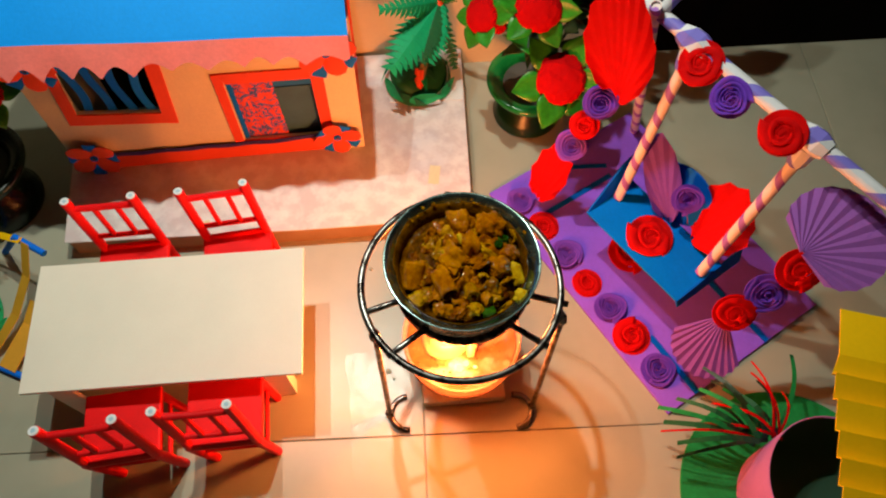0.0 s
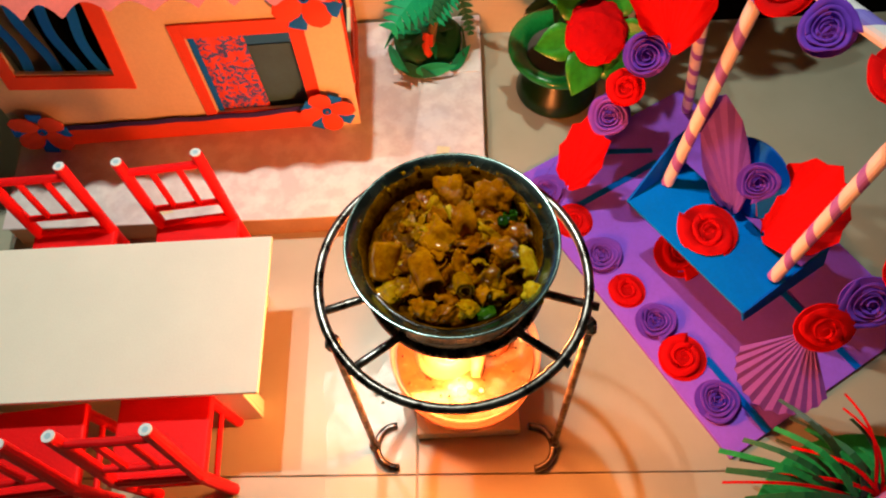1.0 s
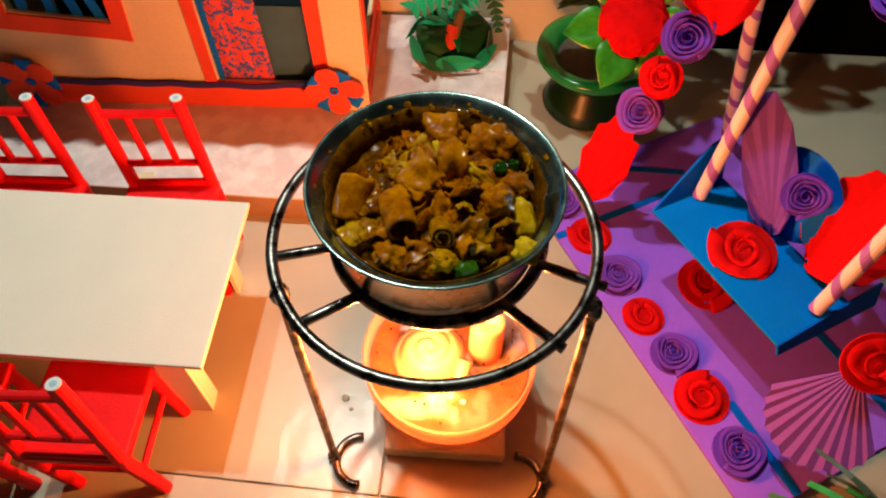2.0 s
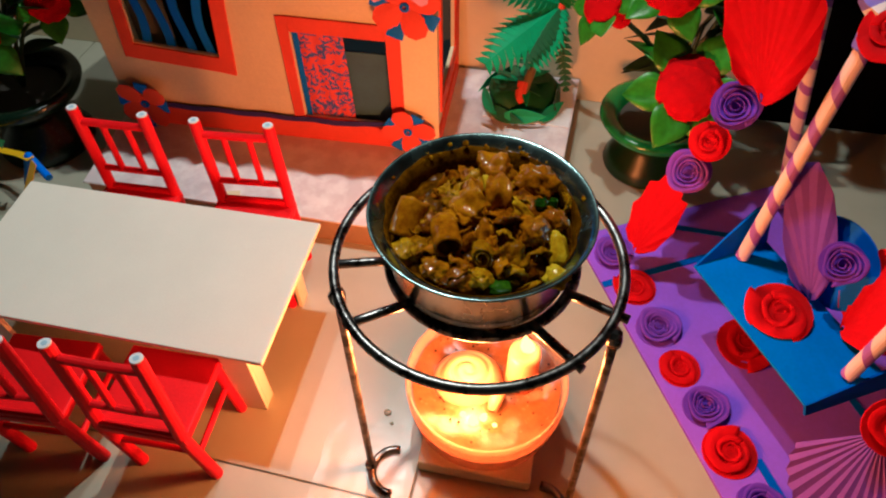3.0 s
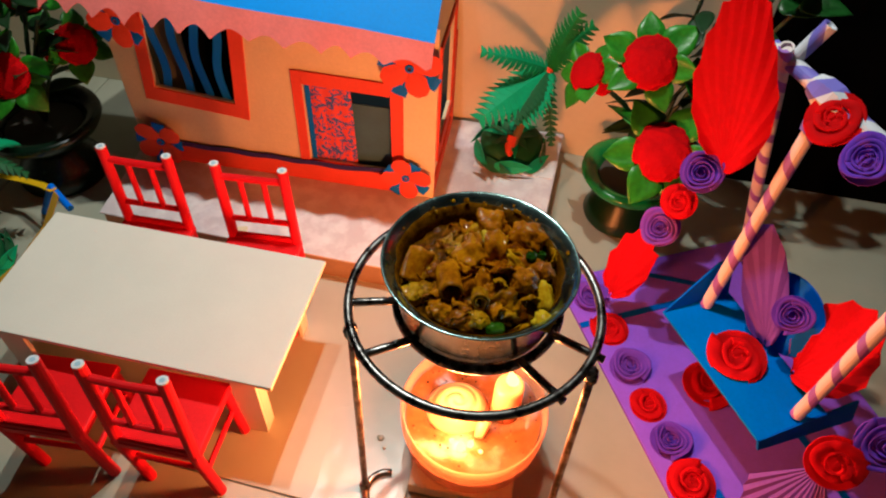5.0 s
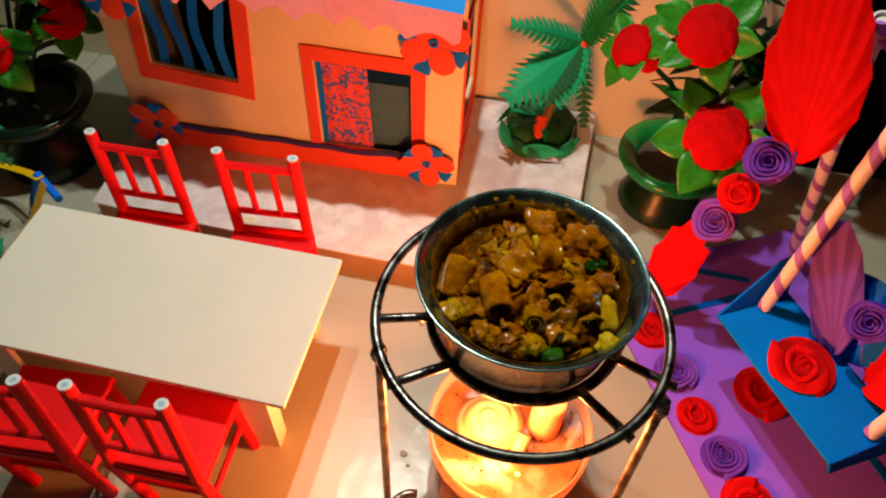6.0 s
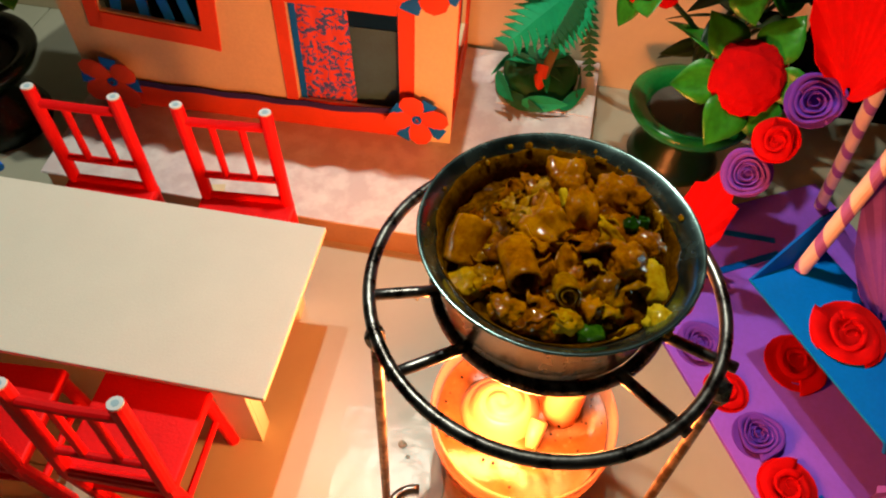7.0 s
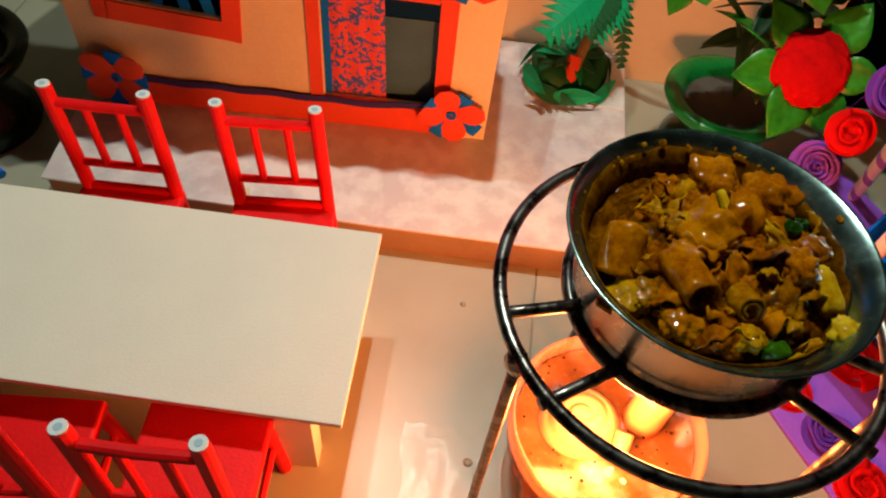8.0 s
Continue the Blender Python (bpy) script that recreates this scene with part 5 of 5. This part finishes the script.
fan(fan_bm(0.061, 165, 15, 0.0010, 0.03, shell=0.6), "pink_purple_lit", plane_at((0.2176, 0.2220, 0.1915), (0.95, 0.24, 0.16), (-0.35, -0.28, 0.90)), "large purple pleated paper fan on the beam's end")


# ---- flowering plants ----
def leaf_bm(l, w, bend, fold):
    bm = bmesh.new()
    rows = []
    for i in range(8):
        u = i / 7
        half = w / 2 * math.sin(math.pi * min(1, 0.06 + 0.94 * u) ** 0.8)
        z = -bend * l * u * u
        rows.append([bm.verts.new((s * half, l * u, z + abs(s) * fold * half)) for s in (-1, -0.5, 0, 0.5, 1)])
    for A, B in zip(rows, rows[1:]):
        for j in range(4):
            bm.faces.new((A[j], B[j], B[j + 1], A[j + 1]))
    return bm


def leaf_mesh(name, bm, mat):
    bmesh.ops.recalc_face_normals(bm, faces=bm.faces)
    me = bpy.data.meshes.new(name)
    bm.to_mesh(me)
    bm.free()
    me.polygons.foreach_set("use_smooth", [True] * len(me.polygons))
    me.materials.append(mat)
    return me


LEAF_BIG = [leaf_mesh("leaf", leaf_bm(0.029, 0.025, b, f), M["leaf_fabric"]) for b, f in ((0.18, 0.25), (0.35, 0.1), (-0.1, 0.3))]
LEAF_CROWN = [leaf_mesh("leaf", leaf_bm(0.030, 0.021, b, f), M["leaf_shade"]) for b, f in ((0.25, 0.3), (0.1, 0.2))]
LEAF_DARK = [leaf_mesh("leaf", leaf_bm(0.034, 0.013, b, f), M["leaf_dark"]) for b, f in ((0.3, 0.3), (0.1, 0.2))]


def place_leaf(me, parent, m):
    ob = new("leaf", me)
    ob.parent = parent
    ob.matrix_basis = m
    s = ob.modifiers.new("thickness", "SOLIDIFY")
    s.thickness = 0.0004
    return ob


def flower_bm(r, seed):
    """A furry red dome."""
    bm = bmesh.new()
    bmesh.ops.create_icosphere(bm, subdivisions=4, radius=r)
    for v in bm.verts:
        d = v.co.normalized()
        v.co *= 1 + 0.06 * noise.noise(d * 3 + Vector((seed, 0, 0))) + 0.05 * noise.noise(d * 14 + Vector((0, seed, 0)))
        v.co *= 1 + 0.10 * (1 - abs(d.z)) * noise.noise(Vector((d.x * 9, d.y * 9, seed)))
        v.co.z = v.co.z * (0.48 if v.co.z > 0 else 0.25)
    return bm


def plant_flower(parent, at, normal, r, leaves, seed, root):
    """Stem, red head and a ruff of leaves; at and root in the plant's own space."""
    m = aim(at, normal, seed * 40)
    a, b = Vector(root), Vector(at)
    mid1 = a.lerp(b, 0.45) + Vector((0, 0, 0.2 * (b - a).length))
    part("stem", tube([a, a.lerp(mid1, 0.6) + Vector((0, 0, 0.004)), mid1, b - Vector(normal).normalized() * r * 0.25], 0.0016, 7), M["leaf_dark"], parent)
    head = part("flower", flower_bm(r, seed), M["flower_red"], parent, "round furry red flower")
    head.matrix_basis = m
    for k in range(leaves):
        me = LEAF_BIG[(k + int(seed)) % 3]
        q = r / 0.021 * random.uniform(0.85, 1.1)
        place_leaf(me, head, pose(0, 0, -0.10 * r, 0, 0, 360 / leaves * k + random.uniform(-10, 10)) @ pose(0, 0.62 * r, 0, random.uniform(2, 26), random.uniform(-15, 15), 0) @ Matrix.Diagonal((q, q, q, 1)))


random.seed(5)
GP = Vector((0.1145, 0.4960, 0))
plant = thing("flowering_plant", GP, "artificial plant with red flowers in a green pot", "potted plant")
part("pot_foot", lathe([(0, 0), (0.0335, 0), (0.0345, 0.003), (0.030, 0.012), (0.021, 0.022), (0.019, 0.028), (0.0, 0.028)], 48), M["dark_green_plastic"], plant, "dark green plastic foot", smooth=True)
part("pot_rim", lathe([(0.0, 0.0282), (0.0195, 0.0282), (0.030, 0.034), (0.0405, 0.043), (0.0445, 0.049), (0.0440, 0.0525), (0.040, 0.0535), (0.0335, 0.051), (0.0285, 0.047), (0.0275, 0.044)], 56), M["green_plastic"], plant, "wide glossy green rim", smooth=True)
part("soil", lathe([(0, 0.0465), (0.014, 0.0462), (0.0279, 0.0455), (0.0276, 0.043)], 36), M["soil"], plant, "brown filler in the pot")
ROOT = (0.008, 0.008, 0.046)
for at, nrm, r, n, sd in (((0.1155, 0.4272, 0.1310), (-0.15, -0.72, 0.62), 0.0208, 6, 1.0), ((0.0934, 0.4525, 0.1862), (-0.05, -0.72, 0.55), 0.0185, 6, 2.0), ((0.0559, 0.4834, 0.1516), (-0.62, -0.45, 0.5), 0.0152, 6, 3.0),
                         ((0.0686, 0.4771, 0.1458), (-0.3, -0.7, 0.4), 0.0075, 0, 4.0)):
    plant_flower(plant, Vector(at) - GP, nrm, r, n, sd, ROOT)
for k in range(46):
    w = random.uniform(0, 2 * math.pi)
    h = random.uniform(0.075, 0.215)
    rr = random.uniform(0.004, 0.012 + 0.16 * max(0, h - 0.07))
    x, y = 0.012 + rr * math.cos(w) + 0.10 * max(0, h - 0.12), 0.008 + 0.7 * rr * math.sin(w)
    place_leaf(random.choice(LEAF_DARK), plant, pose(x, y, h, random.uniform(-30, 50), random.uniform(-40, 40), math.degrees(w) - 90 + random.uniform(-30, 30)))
for w, l in ((10, 0.17), (35, 0.20), (70, 0.17), (-25, 0.15), (150, 0.15)):
    d = Vector((math.cos(radians(w)), 0.5 * math.sin(radians(w)), 0))
    part("stem", tube([Vector(ROOT), Vector(ROOT) + d * 0.010 + Vector((0, 0, l * 0.4)), Vector((0.012, 0.008, 0)) + d * 0.022 + Vector((0.02, 0, l))], 0.0016, 6), M["leaf_dark"], plant)
for x, y, z, a in ((0.050, -0.010, 0.235, -30), (0.028, -0.010, 0.135, 20), (-0.004, -0.026, 0.112, 60)):
    place_leaf(random.choice(LEAF_BIG), plant, pose(x, y, z, 30, 20, a) @ Matrix.Diagonal((1.3, 1.3, 1.3, 1)))

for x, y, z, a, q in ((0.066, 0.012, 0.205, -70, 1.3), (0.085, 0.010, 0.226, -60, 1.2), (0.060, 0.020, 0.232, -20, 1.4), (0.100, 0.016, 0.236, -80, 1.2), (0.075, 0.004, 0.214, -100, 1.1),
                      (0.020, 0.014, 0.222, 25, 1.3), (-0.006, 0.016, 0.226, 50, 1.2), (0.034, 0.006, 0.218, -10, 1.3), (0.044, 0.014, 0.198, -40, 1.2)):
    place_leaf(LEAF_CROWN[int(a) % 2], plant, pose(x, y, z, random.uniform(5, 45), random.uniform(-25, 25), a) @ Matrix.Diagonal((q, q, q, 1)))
for x, z in ((0.052, 0.215), (0.084, 0.222), (0.012, 0.214)):
    part("stem", tube([Vector(ROOT), Vector((x * 0.4, 0.010, 0.12)), Vector((x, 0.012, z))], 0.0015, 6), M["leaf_dark"], plant)

random.seed(8)
LP = Vector((-0.4003, 0.4446, 0))
plant2 = thing("flowering_plant", LP, "artificial plant with red flowers in a black-green pot", "potted plant")
part("pot_foot", lathe([(0, 0), (0.0385, 0), (0.0395, 0.004), (0.034, 0.016), (0.024, 0.030), (0.022, 0.036), (0, 0.036)], 48), M["black_plastic"], plant2, "black-green plastic foot", smooth=True)
part("pot_rim", lathe([(0, 0.0362), (0.0225, 0.0362), (0.034, 0.043), (0.046, 0.053), (0.0500, 0.060), (0.0490, 0.0635), (0.044, 0.0645), (0.037, 0.061), (0.0325, 0.056), (0.0315, 0.052)], 56), M["black_plastic"], plant2, "wide glossy black-green rim", smooth=True)
part("soil", lathe([(0, 0.0545), (0.016, 0.054), (0.0319, 0.0535), (0.0314, 0.051)], 36), M["soil"], plant2, "dark filler in the pot")
ROOT = (0.0, 0.004, 0.054)
for at, nrm, r, n, sd in (((-0.3578, 0.4687, 0.1247), (0.45, -0.45, 0.55), 0.0165, 6, 1.3), ((-0.3968, 0.4263, 0.1171), (0.3, -0.6, 0.5), 0.0185, 6, 2.4), ((-0.4203, 0.5099, 0.1413), (0.3, -0.55, 0.6), 0.0185, 6, 3.2), ((-0.3758, 0.4626, 0.1180), (0.2, -0.7, 0.4), 0.0090, 0, 4.6)):
    plant_flower(plant2, Vector(at) - LP, nrm, r, n, sd, ROOT)
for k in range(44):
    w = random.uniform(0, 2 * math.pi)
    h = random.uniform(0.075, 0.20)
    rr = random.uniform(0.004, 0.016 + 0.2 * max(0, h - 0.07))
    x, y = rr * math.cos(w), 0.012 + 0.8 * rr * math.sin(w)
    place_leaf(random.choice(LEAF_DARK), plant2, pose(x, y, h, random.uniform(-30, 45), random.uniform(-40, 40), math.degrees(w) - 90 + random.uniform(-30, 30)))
for w, l in ((10, 0.15), (70, 0.17), (150, 0.14), (260, 0.12)):
    d = Vector((math.cos(radians(w)), math.sin(radians(w)), 0))
    part("stem", tube([Vector(ROOT), Vector(ROOT) + d * 0.010 + Vector((0, 0, l * 0.35)), d * 0.026 + Vector((0, 0.01, l))], 0.0017, 6), M["leaf_dark"], plant2)


# ---- paper palms ----
def frond_bm(l, w, teeth, droop, seed):
    """A bent paper frond: a midrib strip with long cut teeth that slant towards its tip."""
    bm = bmesh.new()
    n = teeth * 2
    spine = []
    for i in range(n + 1):
        u = i / n
        y, z = l * u * (1 - 0.22 * droop * u), 0.22 * l * math.sin(u * 1.6) - droop * l * u * u
        spine.append(Vector((0, y, z)))
    for side in (-1, 1):
        for i in range(0, n, 2):
            u = (i + 1) / n
            half = w / 2 * (0.30 + 0.70 * math.sin(math.pi * min(1, 0.14 + 0.82 * u))) * (1 + 0.22 * noise.noise(Vector((i * 0.7, seed, side))))
            a, b, c = spine[i], spine[i + 1], spine[min(n, i + 2)]
            q = [bm.verts.new(p) for p in (a, b, c)]
            d = (c - a).normalized()
            m1 = bm.verts.new(c.lerp(b, 0.3) + Vector((side * half * 0.55, 0, -0.12 * half)) + d * half * 0.25)
            m2 = bm.verts.new(a.lerp(b, 0.7) + Vector((side * half * 0.62, 0, -0.16 * half)) + d * half * 0.10)
            tip = bm.verts.new(b + Vector((side * half, 0, -0.36 * half)) + d * half * 0.52)
            bm.faces.new((q[0], q[1], m2))
            bm.faces.new((q[1], q[2], m1))
            bm.faces.new((q[1], m1, m2))
            bm.faces.new((m2, m1, tip))
    bmesh.ops.remove_doubles(bm, verts=bm.verts, dist=1e-6)
    return bm


def palm(place, label, turn=0):
    ob = thing("paper_palm", place, label, "paper palm", "paper palms", turn=turn)
    bm = lathe([(0, 0), (0.0235, 0), (0.0275, 0.006), (0.0285, 0.0135), (0.0240, 0.0190), (0.012, 0.0220), (0, 0.0225)], 40)
    for v in bm.verts:
        if 0.012 < v.co.z < 0.02:
            w = math.atan2(v.co.y, v.co.x)
            v.co.z += 0.004 * math.sin(2 * w + 0.6) + 0.0015 * math.sin(5 * w)
    part("base", bm, M["dark_green_paper"], ob, "dark green paper cup", smooth=True)
    for k in range(9):
        w = 40 * k + random.uniform(-9, 9)
        b = part("grass_leaf", leaf_bm(random.uniform(0.030, 0.040), random.uniform(0.013, 0.017), 0.10, 0.15), M["green_paper" if k % 3 else "dark_green_paper"], ob, thick=0.0004)
        b.matrix_basis = pose(0, 0, 0.008, 0, 0, w) @ pose(0.0300, -0.014, random.uniform(-0.001, 0.003), random.uniform(4, 16), 78, random.uniform(2, 14))
    for k in range(11):
        w = 33 * k + random.uniform(-12, 12)
        b = part("grass_leaf", leaf_bm(random.uniform(0.016, 0.024), random.uniform(0.006, 0.009), 0.25, 0.2), M["dark_green_paper" if k % 3 else "green_paper"], ob, thick=0.0004)
        b.matrix_basis = pose(0, 0, 0.0215, 0, 0, w) @ pose(0, 0.005, random.uniform(0, 0.002), random.uniform(4, 26), random.uniform(-20, 20), 0)
    trunk = [Vector((-0.001, -0.018, 0.014)), Vector((0.006, -0.004, 0.035)), Vector((0.014, 0.012, 0.056)), Vector((0.0235, 0.026, 0.079))]
    part("trunk", tube(trunk, 0.0034, 10, radii=[0.0040, 0.0036, 0.0032, 0.0030]), M["trunk_brown"], ob, "brown rolled paper trunk")
    part("trunk_band", tube([(-0.0015, -0.020, 0.012), (-0.0005, -0.0145, 0.020), (0.0010, -0.0085, 0.028)], 0.0050, 10), M["orange_paper"], ob, "orange-red paper band")
    part("trunk_band", tube([trunk[2].lerp(trunk[3], 0.45), trunk[2].lerp(trunk[3], 0.75), trunk[3] + Vector((0.0003, 0.0003, 0.001))], 0.0038, 10), M["orange_paper"], ob, "orange-red paper band")
    top = trunk[3]
    return ob, top


random.seed(14)
PP = (0.0060, 0.5260, BOARD_Z)
FRONDS = (((-0.0320, 0.5160, 0.1320), 0.021, 0.12, "green_paper"), ((-0.0230, 0.4930, 0.0800), 0.038, 0.12, "green_paper"), ((0.0060, 0.5030, 0.0780), 0.030, 0.10, "dark_green_paper"), ((0.0140, 0.5050, 0.0750), 0.031, 0.10, "green_paper"),
          ((0.0410, 0.5160, 0.0450), 0.015, 0.35, "dark_green_paper"), ((0.0500, 0.5380, 0.1730), 0.026, 0.05, "grass_green"), ((0.0620, 0.5300, 0.1650), 0.024, 0.10, "grass_green"))
p1, top = palm((PP[0], PP[1], PP[2] + 0.0008), "green paper palm with orange trunk bands on the board")
for tip, wd, dr, mat in FRONDS:
    d = Vector(tip) - Vector(PP) - top
    b = part("frond", frond_bm(d.length * 1.05, wd, 13, dr, tip[0] * 50), M[mat], p1, thick=0.0004)
    b.matrix_basis = plane_at(top, d + Vector((0, 0, 0.25 * dr * d.length)), (-0.1, -0.75, 0.65))
pad = thing("white_paper_pad", (0, 0, 0), "square of white paper under the palm", "paper sheet")
b = part("pad_sheet", boxed(-0.033, 0.040, -0.027, 0.030, 0, 0.0006), M["white_paper"], pad)
b.matrix_basis = pose(0.0095, 0.5280, BOARD_Z + 0.0002, 0, 0, -3)

p2, top = palm((-0.414, 0.322, 0.0), "green paper palm beside the table", 40)
for w, el, l, wd, dr, mat in ((300, 5, 0.052, 0.024, 0.5, "green_paper"), (20, 0, 0.06, 0.024, 0.5, "green_paper"), (250, 5, 0.05, 0.02, 0.6, "dark_green_paper"), (120, 10, 0.055, 0.02, 0.5, "green_paper"), (180, 0, 0.055, 0.02, 0.5, "dark_green_paper")):
    b = part("frond", frond_bm(l, wd, 11, dr, w), M[mat], p2, thick=0.0004)
    b.matrix_basis = Matrix.Translation(top) @ pose(0, 0, 0, 0, 0, w) @ pose(0, 0.002, 0, el, 0, 0)

# ---- amber paper deck chair by the table ----
deck = thing("toy_deck_chair", (0.007, 0.003, 0), "toy deck chair of amber paper strips and blue rods", "deck chair")


def strap(pts, w, across, mat):
    bm = bmesh.new()
    a = Vector(across).normalized() * w / 2
    rows = [[bm.verts.new(Vector(p) - a), bm.verts.new(Vector(p) + a)] for p in pts]
    for A, B in zip(rows, rows[1:]):
        bm.faces.new((A[0], A[1], B[1], B[0]))
    return part("strap", bm, M[mat], deck, "amber paper strap", thick=0.0006)


def drod(a, b):
    part("rod", tube([a, b], 0.0028, 10), M["blue_paper"], deck, "blue rolled paper rod")


drod((-0.357, 0.367, 0.058), (-0.331, 0.349, 0.056))
drod((-0.402, 0.285, 0.004), (-0.360, 0.262, 0.004))
drod((-0.357, 0.366, 0.057), (-0.395, 0.385, 0.003))
strap([(-0.346, 0.358, 0.0605), (-0.352, 0.338, 0.040), (-0.366, 0.312, 0.022), (-0.384, 0.290, 0.010), (-0.398, 0.282, 0.0070)], 0.0085, (0.8, -0.6, 0), "amber_strip")
strap([(-0.350, 0.322, 0.020), (-0.357, 0.305, 0.012), (-0.366, 0.288, 0.009), (-0.374, 0.270, 0.0072)], 0.016, (0.85, -0.5, 0), "amber_strip")
strap([(-0.350, 0.361, 0.061), (-0.372, 0.374, 0.050), (-0.398, 0.385, 0.040), (-0.43, 0.39, 0.036)], 0.006, (0.5, 0.85, 0), "yellow_card")

# ---- pink pot with grass, yellow folded steps ----
ppot = thing("grass_pot", (0.2569, 0.0924, 0), "pink paper pot with green and red grass strips", "paper pot")
part("base_disc", lathe([(0, 0.0002), (0.088, 0.0002), (0.0885, 0.001), (0.088, 0.0018), (0, 0.0018)], 64), M["grass_green"], ppot, "round green card base")
part("pot_wall", lathe([(0.044, 0.002), (0.050, 0.075), (0.0492, 0.0755), (0.0432, 0.003)], 48), M["pink_pot"], ppot, "pink paper pot wall", smooth=True)
part("pot_lining", lathe([(0, 0.006), (0.0428, 0.006), (0.0488, 0.074)], 48), plain("lining", (0.012, 0.06, 0.03), 0.8), ppot, "dark green lining", smooth=True)
random.seed(31)
RIGHT, RISE = Vector((0.994, -0.096, -0.046)), Vector((0.107, 0.906, 0.411))
SPREAD = ((-72, 30, 1), (-70, 19, 0), (-74, 8, 2), (-70, -11, 3), (-62, 1, 0), (-64, 24, 3), (-26, 42, 1), (-19, 51, 2), (-9, 46, 3), (17, 66, 1), (8, 38, 2), (-38, 36, 3), (-47, 26, 2), (-52, 45, 3), (-13, 60, 2), (-34, 52, 3),
          (-44, 40, 1), (-66, 14, 2), (-30, 30, 0), (-57, 34, 0), (-22, 36, 0), (2, 30, 1), (-50, 12, 1), (-40, 56, 3))
for dx, dy, c in SPREAD:
    root = Vector((-0.026 + random.uniform(-0.010, 0.014), 0.043 + random.uniform(-0.002, 0.002), 0.040 + random.uniform(-0.006, 0.010)))
    run = (RIGHT * dx + RISE * dy) * 0.001
    bm = bmesh.new()
    rows = []
    wide = (0.0024, 0.0021, 0.0011, 0.0014)[c] * random.uniform(0.85, 1.15)
    for i in range(8):
        u = i / 7
        half = wide * (1 - 0.35 * u)
        mid = root + run * u + Vector((0, 0, 0.016 * math.sin(math.pi * u) - 0.006 * u))
        side = run.cross(Vector((0.1, -0.41, 0.9))).normalized()
        rows.append([bm.verts.new(mid - side * half), bm.verts.new(mid + side * half + Vector((0, 0, 0.0005)))])
    for A, B in zip(rows, rows[1:]):
        bm.faces.new((A[0], A[1], B[1], B[0]))
    part("grass_strip", bm, M[("dark_green_paper", "grass_green", "red_paper", "leaf_dark")[c]], ppot, "red paper strip" if c == 2 else "green paper strip", thick=0.0004)

steps = thing("paper_steps", (0, 0, 0), "bright yellow accordion-folded card strip", "folded card")
# one long panel, then folds at an even pitch: each dips, then springs up a little further on
EDGE = [(0.2277, 0.1924, 0.1900), (0.2150, 0.1646, 0.1916)]
for k in range(8):
    y = 0.1547 - 0.0153 * k + 0.0011 * math.sin(k * 2.1)
    x = 0.1856 + 0.33 * (y - 0.0828)
    EDGE += [(x, y, 0.1866), (x - 0.0026, y - 0.0016, 0.1950)]
bm = bmesh.new()
rows = []
for k, (x, y, z) in enumerate(EDGE):
    rows.append([bm.verts.new((x + 0.188 * u, y - 0.0098 - 0.067 * u, z + 0.0026 + 0.0012 * math.sin(5 * u + k) * u)) for u in (0, 0.2, 0.4, 0.7, 1)])
for A, B in zip(rows, rows[1:]):
    for j in range(4):
        bm.faces.new((A[j], A[j + 1], B[j + 1], B[j]))
part("folds", bm, M["yellow_card"], steps, thick=0.0008)
for x, y in ((0.375, 0.140), (0.350, 0.015)):
    part("support", tube([(x, y, 0.0), (x, y, 0.1912)], 0.003, 8), M["yellow_card"], steps)

# ---- floor tiles ----
PITCH, GAP = 0.432, 0.0005
tile_me = bpy.data.meshes.new("tile")
bm = boxed(GAP, PITCH - GAP, GAP, PITCH - GAP, -0.012, 0.0, 0.0007)
bm.to_mesh(tile_me)
bm.free()
tile_me.materials.append(M["tile"])
for i in range(-4, 5):
    for j in range(-4, 4):
        if i * PITCH < -1.62 - PITCH or i * PITCH > 1.6:
            continue
        t = new("tile", tile_me)
        t.parent = floor
        t.matrix_basis = pose(i * PITCH, j * PITCH, 0, 0, 0, 0)
